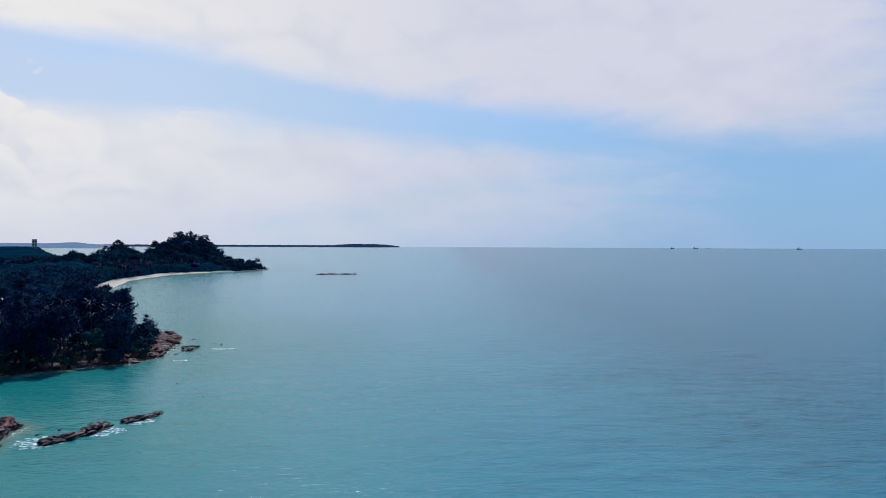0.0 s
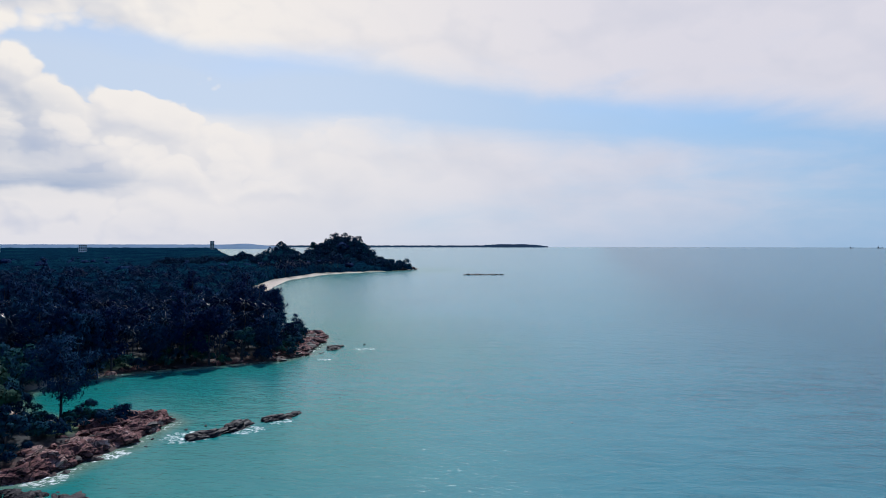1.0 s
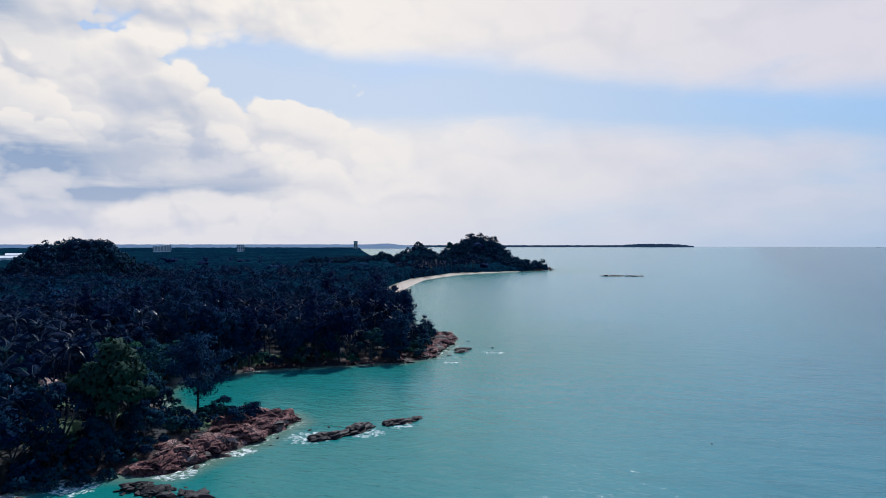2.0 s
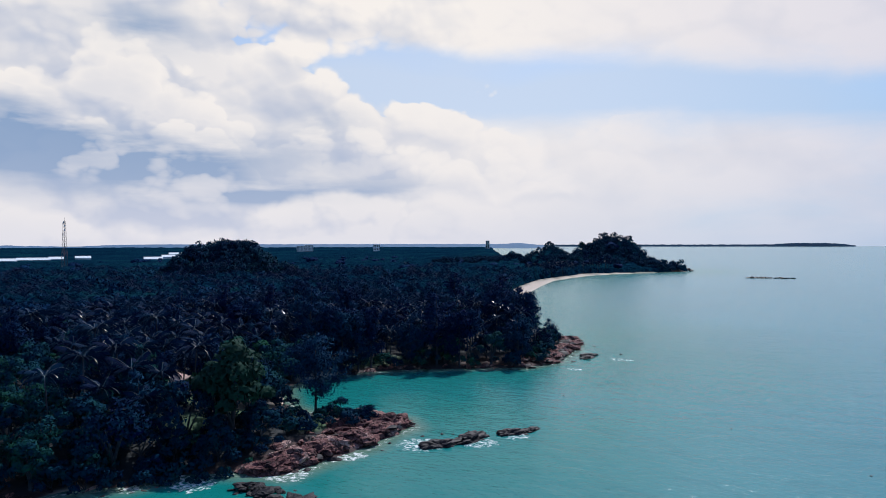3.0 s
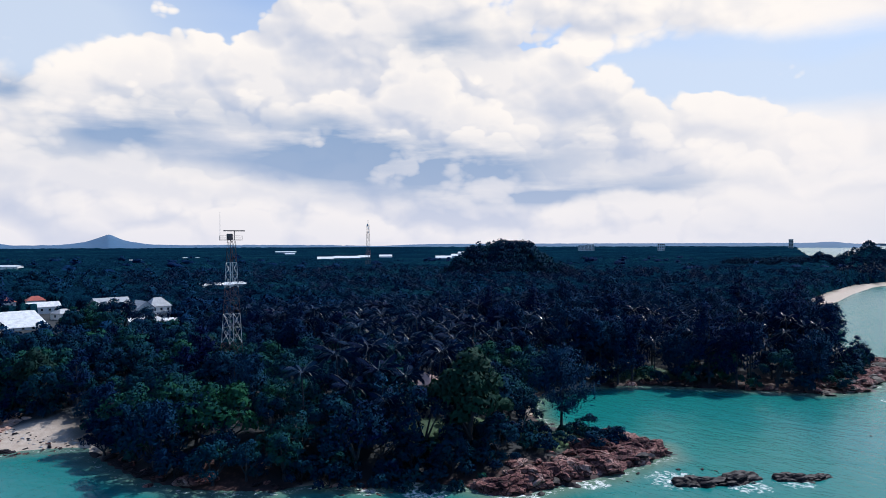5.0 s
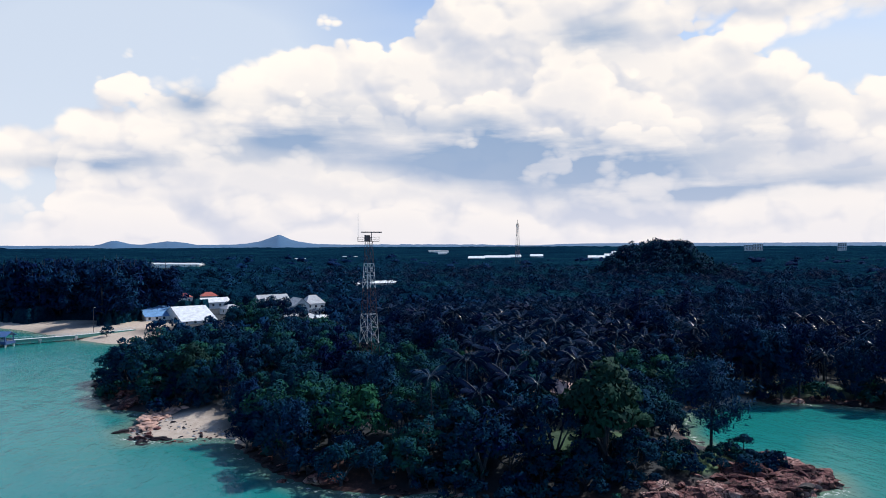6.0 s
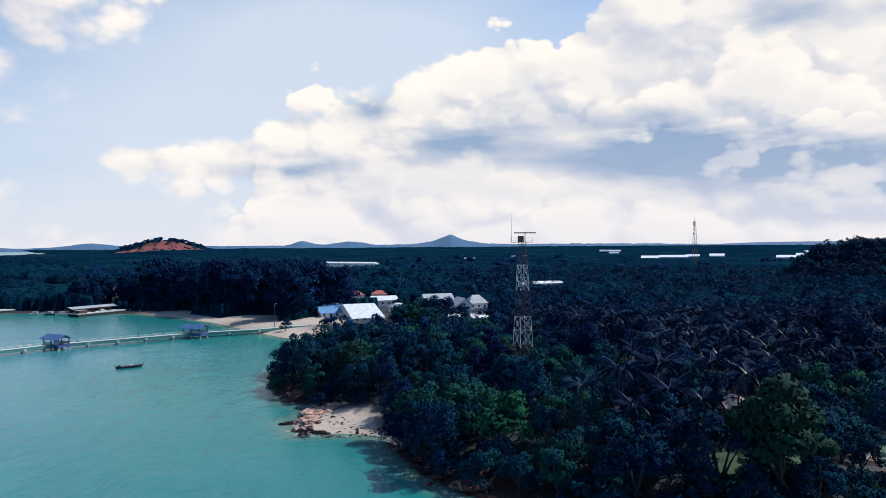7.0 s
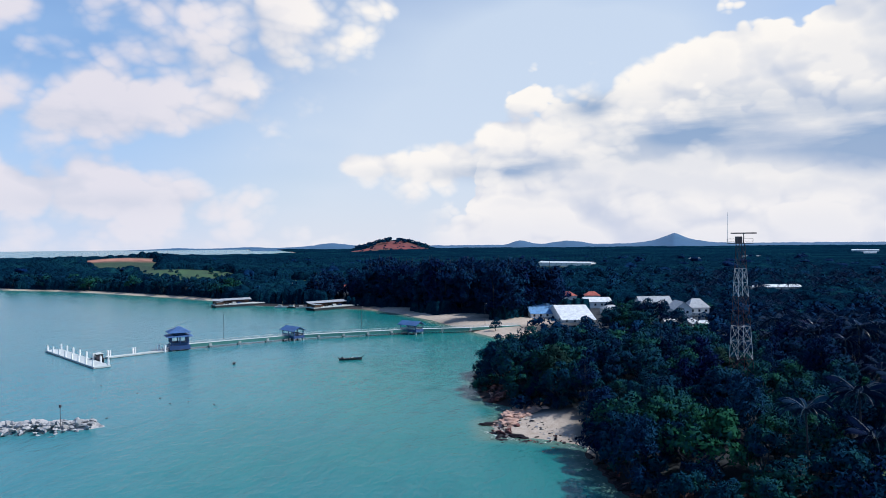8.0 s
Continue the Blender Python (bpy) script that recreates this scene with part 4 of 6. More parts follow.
def canopy(name, r0, r1, az0, az1, rings, spokes, mat, label):
    """The closed tops of a wide plain of trees: crowns heaped over the ground, sunk where the land is open."""
    r = r0 * (r1 / r0) ** (np.arange(rings) / (rings - 1))
    az = np.radians(np.linspace(az0, az1, spokes))
    R, A = [q.ravel() for q in np.meshgrid(r, az, indexing="ij")]
    R = R * (1 + 0.0022 * np.sin(A * 911) + 0.0018 * np.sin(A * 2311 + R))
    x, y = -R * np.sin(A), 45 + R * np.cos(A)
    d = inland(x, y)
    h = np.where(R < 900, crowns_at(x, y, 9.0), np.where(R < 1800, crowns_at(x, y, 13.0), crowns_at(x, y, 22.0)))
    tall = (1 + 0.8 * smooth(np.degrees(A), 106, 114)) * 5.2 + 1.4 * np.sin(x / 83 + y / 131) + 1.2 * np.sin(x / 37 - y / 51)
    plain_low = 1 - 0.8 * ((np.degrees(A) > 46) & (np.degrees(A) < 73)) * smooth(R, 1350, 1480) * (1 - smooth(R, 2300, 2500))
    z = ground_z(x, y, d) + ((1.5 + tall * h * (0.9 + 0.25 * wobble(x, y, 19, 1.0)) + 1.6 * h) * plain_low * (1 - 0.45 * smooth(R, 1500, 2600)))
    shut = (d > np.where((y > 430) & (y < 1030), 17, 10)) & ~open_ground(x, y)
    z = np.where(shut, z, ground_z(x, y, d) - 3.0)
    i, j = np.meshgrid(np.arange(rings - 1), np.arange(spokes - 1), indexing="ij")
    a = i * spokes + j
    quads = np.stack([a, a + 1, a + spokes + 1, a + spokes], -1).reshape(-1, 4)
    keep = shut[quads].any(axis=1)
    me = big_mesh(name, np.stack([x, y, z], 1), quads[keep], mat)
    me.polygons.foreach_set("use_smooth", [True] * len(me.polygons))
    ob = new(name, me)
    return tagged(ob, label, "trees", kind="stuff")


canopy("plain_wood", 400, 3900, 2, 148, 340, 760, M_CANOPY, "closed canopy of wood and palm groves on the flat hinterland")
FAR_PALM = [arrays(palm_meshes(h, 0, 9, 5)[1]) for h in (9, 10.5, 12)]
belt("palm_plantation", 2400, 300, 760, 22, 82, 11.0, 1.05, FAR_PALM, M_FROND, "scattered coconut palms rising from the hinterland wood", 14)
belt("mid_wood", 2600, 400, 900, 8, 138, 15.0, 1.15, LEAFY, M_MID, "taller trees standing out of the flat hinterland", 14)
belt("inland_wood", 900, 900, 1700, 8, 142, 34.0, 1.35, MIDDLE, M_MID, "taller trees on the plain inland", 20)


def grove(name, n, box_, gap, scale, proto, mat, label, low, lo=5):
    """A dense wood inside a box on the plan."""
    pts = scatter(n, box_, gap, forest_keep(lo))
    return joined(name, proto, pts, (0.62 + 1.0 * rng.uniform(size=len(pts)) ** 1.8) * scale, mat, label, "trees", np.full(len(pts), low))


grove("headland_wood", 9000, (-720, -290, 1050, 1300), 7.0, 1.2, LEAFY, M_FAR_HAZE, "dense wood covering the far headland hill", 1.05)
grove("hill_wood", 1500, (-675, -560, 465, 580), 5.0, 1.3, LEAFY, M_LEAF, "dense wood covering a round hill inland", 1.1)

# ---- single trees that stand out ----
def stand(name, meshes, x, y, s, turn, label, group="", squash=1.0, sink=0.0):
    return plant(name, meshes, x, y, s, turn, label, "tree", group, sink, squash)


BIG_CASU = casuarina_meshes(18, 7.8, 5000, 0.5, 0.22)
stand("casuarina_tree", BIG_CASU, -113.5, 143, 1.15, 20, "tall open casuarina with forked stems on the rocky spit")
UMBRELLA = (mesh_of("trunk", *tube([(0, 0, -0.5), (0.1, 0, 1.6), (0, 0.1, 2.8)], [0.12, 0.1, 0.08], 6), M_BARK),
            (lambda q: big_mesh("crown", q[0], q[1], M_LEAF, q[2]))(leaf_quads(*crown_points(420, 8, 2.1, 1.6, 2.2)[:2], 0.36, heart=(0, 0, 2.4))))
stand("small_tree", UMBRELLA, -111.5, 149.5, 1.05, 0, "small round-headed tree standing on the rocks of the spit")
stand("broadleaf_tree", FRESH[0], -108.5, 114.5, 1.95, 40, "large bright green broadleaf tree above the shore")
for x, y, s, t in ((-113, 107, 1.3, 70), (-104.5, 108, 0.8, 10), (-104, 118, 0.85, 200)):
    stand("broadleaf_tree", BROAD[int(abs(x)) % 4], x, y, s, t, "dark spreading tree at the edge of the shore clearing", "trees of the headland wood")
stand("broadleaf_tree", FRESH[0], -196, 88, 1.15, 250, "yellow-green spreading tree in the headland wood")
for x, y, s, t in ((-127, 272, 0.9, 10), (-135, 281, 1.1, 80), (-121, 258, 0.75, 150), (-140, 293, 1.0, 220), (-132, 268, 1.2, 300), (-124, 250, 0.9, 40)):
    stand("casuarina_tree", CASU[int(t) % 3], x, y, s, t, "wind-thinned casuarina at the end of the point", "casuarinas along the shore")
for x, y, s in ((-124, 97, 1.0), (-128, 104, 1.1), (-119, 101, 0.95), (-133, 98, 1.15), (-124, 110, 1.0), (-137, 108, 1.1), (-141, 115, 1.0)):
    plant("coconut_palm", PALM[int(abs(x)) % 4], x, y, s, x * 31 + y, "coconut palm standing in the grassy clearing", "palm tree", "palms of the coastal grove")
for x, y in ((-113.5, 259), (-117, 263), (-119, 253)):
    plant("coconut_palm", PALM[3], x, y, 0.75, x * 31, "short coconut palm at the end of the point", "palm tree", "palms of the coastal grove")
shore = scatter(2600, (-262, -100, 20, 312), 3.4, lambda x, y, d: (d > 1.2) & (d < 9) & ~open_ground(x, y) & ~((x > -112) & (y > 100) & (y < 160)) & ~((x > -112 - (y - 263) * 0.507) & (y > 236)) & ~((y > 140) & (y < 172)))
for x, y in shore[:400]:
    k = int(rng.integers(0, 3))
    plant("shrub", SHRUB[k], x, y, rng.uniform(0.8, 1.7), rng.uniform(0, 360), "dense dark shrub at the edge of the wood", "shrub", "shrubs along the shore")
for x, y, s in ((-189, 46, 1.2), (-186, 49, 1.0), (-193, 47, 1.1), (-184, 47, 0.7), (-197, 49, 1.3), (-190, 50, 1.2), (-106, 146, 0.8), (-103, 147, 0.7), (-100, 148, 0.6), (-107, 138, 0.8), (-104, 134, 0.7), (-108, 128, 1.2), (-103, 126, 0.8), (-112, 124, 1.3), (-106, 121, 1.1), (-101, 130, 0.5), (-109, 119, 1.4), (-104, 114, 1.2), (-100, 119, 0.6)):
    plant("shrub", SHRUB[int(abs(x)) % 3], x, y, s, x * 17, "low green shrub on the bare ground", "shrub", "shrubs along the shore")


for x, y, s in ((-240, 27, 1.35), (-232, 32, 1.3), (-223, 29, 1.25), (-247, 24, 1.15), (-213, 34, 1.3), (-228, 41, 1.45), (-241, 38, 1.4), (-251, 32, 1.3), (-208, 42, 1.3), (-218, 48, 1.4), (-236, 50, 1.4), (-250, 46, 1.3), (-204, 36, 1.0)):
    stand("broadleaf_tree", BROAD[int(abs(x)) % 4], x, y, s, x * 13, "large dark spreading tree on the wooded tip", "trees of the headland wood")


scrub = scatter(400, (-115, -98, 109, 147), 2.3, lambda x, y, d: d > 3.5)
for x, y in scrub[:24]:
    plant("shrub", SHRUB[int(rng.integers(0, 3))], x, y, rng.uniform(0.55, 1.25), rng.uniform(0, 360), "low dark scrub on the back of the spit", "shrub", "shrubs along the shore")

for x, y, s in ((-110, 90, 1.2), (-113, 87, 1.5), (-107, 94, 1.0), (-104, 97, 0.9), (-115, 91, 1.4), (-109, 97, 1.3), (-101, 101, 0.9), (-104, 104, 1.1), (-99, 105, 0.8), (-107, 107, 1.3), (-102, 109, 0.9), (-111, 103, 1.5), (-98, 110, 0.6), (-106, 100, 1.2), (-117, 86, 1.4)):
    plant("shrub", SHRUB[int(abs(x + y)) % 3], x, y, s, x * 23 + y, "dark shrub on the near shore", "shrub", "shrubs along the shore")


for x, y, s in ((-113, 266, 1.8), (-116, 272, 2.1), (-112, 257, 1.6), (-118, 279, 2.2), (-110, 262, 1.4), (-115, 250, 1.8), (-120, 286, 2.0), (-111, 246, 1.3), (-123, 292, 1.9), (-108, 255, 1.0)):
    plant("shrub", SHRUB[int(abs(x)) % 3], x, y, s, x * 29 + y, "dense dark shrub behind the rocks of the point", "shrub", "shrubs along the shore")
for x, y, s in ((-114, 269, 0.55), (-117, 259, 0.62), (-119, 283, 0.7)):
    stand("casuarina_tree", CASU[int(abs(y)) % 3], x, y, s, y * 7, "slim young casuarina behind the rocks of the point", "casuarinas along the shore")
stand("broadleaf_tree", BROAD[2], -462, 1131, 2.0, 0, "lone tree standing clear on the headland ridge")
for x, y in scatter(900, (-460, -352, 780, 1010), 8.0, lambda x, y, d: (d > 14) & (d < 55))[:80]:
    plant("beach_palm", SLIM_PALM[int(rng.integers(0, 3))], x, y, rng.uniform(0.9, 1.25), rng.uniform(0, 360), "slender coconut palm behind the long beach", "palm tree", "palms behind the long beach")


# ---- rocks ----
def boulder_mesh(seed, mat, flat=0.7):
    """A stone with broken faces: a rough ball cut by random planes."""
    r = random.Random(seed)
    bm = bmesh.new()
    bmesh.ops.create_icosphere(bm, subdivisions=2, radius=1.0)
    off = Vector((seed * 3.7, seed * 1.9, seed))
    for v in bm.verts:
        v.co *= 1 + 0.45 * noise.noise(v.co * 1.3 + off)
    for k in range(9):
        n = Vector((r.gauss(0, 1), r.gauss(0, 1), r.gauss(0, 0.9))).normalized()
        h = r.uniform(0.38, 0.75)
        for v in bm.verts:
            q = v.co.dot(n) - h
            if q > 0:
                v.co -= n * q * 0.97
    for v in bm.verts:
        v.co.z *= flat
    me = bpy.data.meshes.new("boulder")
    bm.to_mesh(me)
    bm.free()
    me.materials.append(mat)
    return me


RED_STONES = [boulder_mesh(k, M_ROCK) for k in range(7)]
WET_STONES = [boulder_mesh(20 + k, M_WET, 0.6) for k in range(6)]
def ledge_mesh(seed, mat):
    """A broad rock mass with worn, stepped faces and cracks."""
    bm = bmesh.new()
    bmesh.ops.create_icosphere(bm, subdivisions=4, radius=1.0)
    off = Vector((seed * 5.3, seed * 2.1, seed * 0.7))
    for v in bm.verts:
        p = v.co.copy()
        k = 1 + 0.40 * noise.noise(p * 1.4 + off) + 0.20 * noise.noise(p * 3.5 + off)
        crack = abs(noise.noise(Vector((p.x * 2.2, p.y * 5.0, p.z)) + off))
        k -= 0.22 * max(0.0, 0.16 - crack) / 0.16
        v.co = p * k
        step = round(v.co.z * 5) / 5
        v.co.z = (v.co.z * 0.4 + step * 0.6) * 0.55
    me = bpy.data.meshes.new("ledge")
    bm.to_mesh(me)
    bm.free()
    me.materials.append(mat)
    return me


ORANGE_STONES = [boulder_mesh(60 + k, plain("orange_rock", (0.40, 0.25, 0.20), 0.9, 0, 0.5, 0.6, 3.0), 0.7) for k in range(4)]
PINK_LEDGES = [ledge_mesh(30 + k, ORANGE_STONES[0].materials[0]) for k in range(2)]
RED_LEDGES = [ledge_mesh(k, M_ROCK) for k in range(4)]
WET_LEDGES = [ledge_mesh(10 + k, M_WET) for k in range(3)]
GREY_STONES = [boulder_mesh(40 + k, M_GREYROCK, 0.85) for k in range(6)]


def outcrop(name, line, n, lo, hi, wide, stones, label, lift=0.0, other=None, share=0.0, category="rocks", strike=60.0):
    """Stones strewn along a line of places, wide metres to both sides, half sunk into the ground."""
    pts = [Vector((*p, 0)) for p in line]
    root = empty(name, pose(pts[0].x, pts[0].y, 0))
    lens = [(b - a).length for a, b in zip(pts, pts[1:])]
    for k in range(n):
        s = rng.uniform(0, sum(lens))
        i = 0
        while s > lens[i] and i < len(lens) - 1:
            s -= lens[i]
            i += 1
        d = (pts[i + 1] - pts[i]).normalized()
        off = rng.normal() * wide * 0.5
        p = pts[i] + d * min(s, lens[i]) + Vector((-d.y, d.x, 0)) * off
        size = lo + (hi - lo) * rng.uniform() ** 2.2
        gz = max(float(ground_z(np.array([p.x]), np.array([p.y]))[0]), -0.35 * size)
        pool = other if other and (rng.uniform() < share or (gz < 0.15 and other is WET_STONES)) else stones
        ob = child("boulder", pool[int(rng.integers(0, len(pool)))], root)
        ob.matrix_basis = pose(p.x - pts[0].x, p.y - pts[0].y, gz + lift * max(0, 1 - abs(off) / (wide + 0.01)) + 0.05 * size,
                               rng.uniform(-12, 12), rng.uniform(-14, 8), rng.normal(strike, 35)) @ Matrix.Diagonal((size * rng.uniform(1.0, 1.8), size * rng.uniform(0.8, 1.2), size * rng.uniform(0.55, 0.95), 1))
    return tagged(root, label, category)


def ledges(root_name, spots, pool, turn=60):
    """Broad rock masses under the loose stones of an outcrop."""
    root = [o for o in scene.objects if o.name.startswith(root_name.split(".")[0]) and o.parent is None][-1]
    for k, (x, y, sx, sy, sz) in enumerate(spots):
        gz = max(float(ground_z(np.array([x]), np.array([y]))[0]), -0.4)
        ob = child("ledge", pool[k % len(pool)], root)
        ob.matrix_basis = root.matrix_basis.inverted() @ pose(x, y, gz, 0, 0, turn + 25 * math.sin(k * 2.3)) @ Matrix.Diagonal((sx, sy, sz, 1))


outcrop("rock_outcrop", [(-110, 148), (-99, 152), (-93, 148), (-95, 140), (-94, 130), (-95, 120), (-94, 110)], 230, 0.4, 2.3, 5.6, RED_STONES, "rugged red-brown rocks of the spit, wet and dark at the water", 0.8, WET_STONES, 0.1)
ledges("rock_outcrop", [(-96, 149, 6.5, 3.6, 3.2), (-93.5, 142, 5.5, 3.5, 3.4), (-93, 134, 5.0, 3.8, 3.6), (-94, 126, 5.5, 3.4, 3.2), (-93.5, 118, 5.0, 3.2, 2.8), (-95, 111, 4.6, 3.0, 2.6), (-104, 151, 5.0, 3.0, 2.6), (-99, 138, 5.0, 3.0, 3.6)], RED_LEDGES)
outcrop("rock_outcrop", [(-124, 306), (-118, 300), (-112, 284), (-107, 268), (-104, 250), (-109, 238)], 190, 0.4, 2.2, 6.5, RED_STONES, "red and dark rock ledges at the end of the point", 0.8, WET_STONES, 0.38)
ledges("rock_outcrop", [(-120, 303, 7, 4.2, 2.8), (-114, 292, 7, 4, 2.6), (-111, 280, 6, 3.6, 3.0), (-108, 268, 6, 3.6, 2.2), (-107, 257, 6.5, 3.4, 2.8), (-104, 247, 5, 3, 1.9), (-110, 244, 6, 3.4, 2.4), (-115, 268, 7, 4, 3.2)], RED_LEDGES)
outcrop("rock_reef", [(-97.5, 271), (-95, 264)], 30, 0.5, 1.9, 2.2, WET_STONES, "dark wet reef just off the rocky point", 0.3)
ledges("rock_reef", [(-97, 270, 4.0, 2.2, 2.9), (-95.5, 264.5, 3.6, 2.0, 2.5)], WET_LEDGES)
outcrop("rock_reef", [(-79, 139), (-76, 147), (-74, 152)], 50, 0.3, 1.2, 2.4, WET_STONES, "dark wet reef of broken rock with surf round it", 0.7)
ledges("rock_reef", [(-77.5, 143, 5.0, 2.4, 3.2), (-74.5, 149.5, 4.6, 2.4, 3.4)], WET_LEDGES)
outcrop("rock_reef", [(-71, 157), (-67, 163)], 34, 0.4, 1.4, 1.8, WET_STONES, "dark wet reef of broken rock with surf round it", 0.4)
ledges("rock_reef", [(-69.5, 159.5, 4.0, 2.0, 2.9), (-67, 163.5, 2.6, 1.4, 2.0)], WET_LEDGES)
outcrop("rock_outcrop", [(-92, 103), (-84, 103), (-74, 102.5)], 70, 0.4, 1.8, 3.0, RED_STONES, "red rocks running out from the shore", 1.2, WET_STONES, 0.2)
outcrop("rock_outcrop", [(-124, 68), (-128, 66)], 14, 0.9, 2.6, 2.0, RED_STONES, "reddish boulders at the foot of the wood", 0.6)
outcrop("rock_outcrop", [(-130, 63), (-142, 59), (-156, 56)], 46, 0.5, 1.8, 2.0, WET_STONES, "dark boulders under the overhanging trees", 0.1, RED_STONES, 0.3)
outcrop("rock_outcrop", [(-203, 31), (-221, 25), (-246, 21), (-257, 26)], 80, 0.8, 3.2, 3.0, RED_STONES, "dark red rocks round the wooded tip", 0.5, WET_STONES, 0.35)
outcrop("beach_rocks", [(-164, 49), (-166, 43), (-167, 35), (-178, 31)], 70, 0.25, 1.1, 4.0, WET_STONES, "flat dark rocks strewn over the small sandy beach", 0.0, RED_STONES, 0.35)
ledges("beach_rocks", [(-164, 46, 3.2, 1.3, 0.9), (-165.5, 40, 3.6, 1.2, 0.8), (-166, 34.5, 3.4, 1.4, 0.9), (-172, 31.5, 3.0, 1.2, 0.9), (-179, 30.5, 2.6, 1.2, 1.0), (-169, 38, 2.4, 0.8, 0.7)], WET_LEDGES, 100)
outcrop("beach_rubble", [(-180, 34), (-174, 42), (-168, 48), (-163, 54)], 110, 0.14, 0.5, 4.0, GREY_STONES, "pale and dark rubble strewn along the small beach", 0.0, WET_STONES, 0.45)
outcrop("rock_outcrop", [(-178, 35), (-186, 36), (-192, 39), (-196, 42)], 80, 0.35, 1.4, 3.8, ORANGE_STONES, "pinkish rock face above the small beach", 0.8)
ledges("rock_outcrop", [(-184, 36.5, 5.0, 3.0, 2.0), (-190, 38.5, 5.0, 3.2, 3.0), (-178, 36, 4.0, 2.4, 1.3)], PINK_LEDGES, 20)
outcrop("rock_outcrop", [(-104, 236), (-114, 230), (-127, 219), (-142, 206), (-149, 192)], 60, 0.5, 1.9, 2.5, RED_STONES, "low red rocks along the far side of the cove", 0.1, WET_STONES, 0.4)
outcrop("rock_outcrop", [(-132, 150), (-122, 147.5), (-112, 149)], 26, 0.4, 1.3, 2.0, RED_STONES, "small stones at the cove's edge", 0.0, WET_STONES, 0.3)
outcrop("rock_outcrop", [(-104, 96), (-108, 90), (-116, 84), (-118, 76)], 40, 0.3, 1.2, 2.4, WET_STONES, "small dark rocks along the near shore", 0.0, RED_STONES, 0.3)
outcrop("rock_reef", [(-166, 930), (-150, 938), (-114, 948)], 34, 2.0, 5.0, 4.0, WET_STONES, "low dark islet of rock far out in the bay", 1.6, strike=20)
outcrop("rock_outcrop", [(-278, 1110), (-300, 1100), (-300, 1075)], 34, 2.0, 6.0, 9.0, RED_STONES, "brown rock shelf at the tip of the far headland", 0.3, WET_STONES, 0.3)
for x, y, s in ((-87, 138, 0.5), (-84.5, 146, 0.45), (-82, 150, 0.5), (-85, 133, 0.3), (-80, 151.5, 0.3), (-104, 293, 0.7), (-92, 282, 0.6), (-88, 279, 0.7)):
    ob = new("sea_stone", WET_STONES[int(abs(x)) % 6])
    ob.matrix_basis = pose(x, y, 0.05, 0, 0, x * 40) @ Matrix.Diagonal((s * 1.4, s, s, 1))
    tagged(ob, "single dark stone breaking the water surface", "rock", "stones in the shallows")
outcrop("breakwater", [(-162, -66), (-155, -78), (-150, -92), (-146, -112)], 296, 0.45, 0.95, 4.2, GREY_STONES, "breakwater of pale grey quarried boulders", 2.0, category="breakwater")


bw = [o for o in scene.objects if o.name == "breakwater"][0]
core_v, core_f, N, W = [], [], 70, 13
for i in range(N):
    t = i / (N - 1)
    x, y = -163 + 18 * t - 2 * math.sin(math.pi * t), -64 - 54 * t
    end = min(1.0, t * 9) ** 0.5
    for j in range(W):
        u = j / (W - 1) * 2 - 1
        z = (2.3 * end) * (1 - abs(u) ** 2.2) - 0.9 + 0.55 * noise.cell(Vector((i * 0.55, j * 0.75, 3))) + 0.25 * noise.noise(Vector((i * 0.8, j * 0.9, 1)))
        core_v.append((x + u * 4.4 * max(end, 0.2) + 162, y + u * 1.6 + 66, z))
for i in range(N - 1):
    for j in range(W - 1):
        core_f.append((i * W + j, i * W + j + 1, (i + 1) * W + j + 1, (i + 1) * W + j))
child("core", mesh_of("core", core_v, core_f, M_GREYROCK), bw)
for k in range(24):
    ob = child("boulder", GREY_STONES[k % 6], bw)
    t = k / 23
    ob.matrix_basis = pose(1 + 15 * t + rng.normal() * 1.4, -1 - 44 * t, 1.6, rng.uniform(-30, 30), rng.uniform(-30, 30), rng.uniform(0, 360)) @ Matrix.Scale(rng.uniform(0.7, 1.2), 4)
outcrop("driftwood_heap", [(-130, 98), (-134, 101)], 26, 0.15, 0.6, 1.5, GREY_STONES, "heap of pale bleached branches and stones in the clearing", 0.4, category="debris")


# ---- building blocks ----
def box(x0, x1, y0, y1, z0, z1):
    v = [(x, y, z) for z in (z0, z1) for y in (y0, y1) for x in (x0, x1)]
    return v, [(0, 2, 3, 1), (4, 5, 7, 6), (0, 1, 5, 4), (2, 6, 7, 3), (0, 4, 6, 2), (1, 3, 7, 5)]


def part(name, geo, mat, parent, label=""):
    return child(name, mesh_of(name, geo[0], geo[1], mat), parent, label)


def beam(a, b, r, sides=4):
    return tube([a, b], [r, r], sides)


def gable(w, l, z0, rise, over=0.5, thick=0.18):
    """Two roof slopes with thickness; the ridge runs along y."""
    hx, hy = w / 2 + over, l / 2 + over
    drop = rise * over / (w / 2)
    out = []
    for s in (-1, 1):
        a = [(0, -hy, z0 + rise), (0, hy, z0 + rise), (s * hx, hy, z0 - drop), (s * hx, -hy, z0 - drop)]
        v = a + [(p[0], p[1], p[2] - thick) for p in a]
        f = [(0, 1, 2, 3), (7, 6, 5, 4), (0, 4, 5, 1), (1, 5, 6, 2), (2, 6, 7, 3), (3, 7, 4, 0)]
        out.append((v, f if s > 0 else [q[::-1] for q in f]))
    return merge(*out)


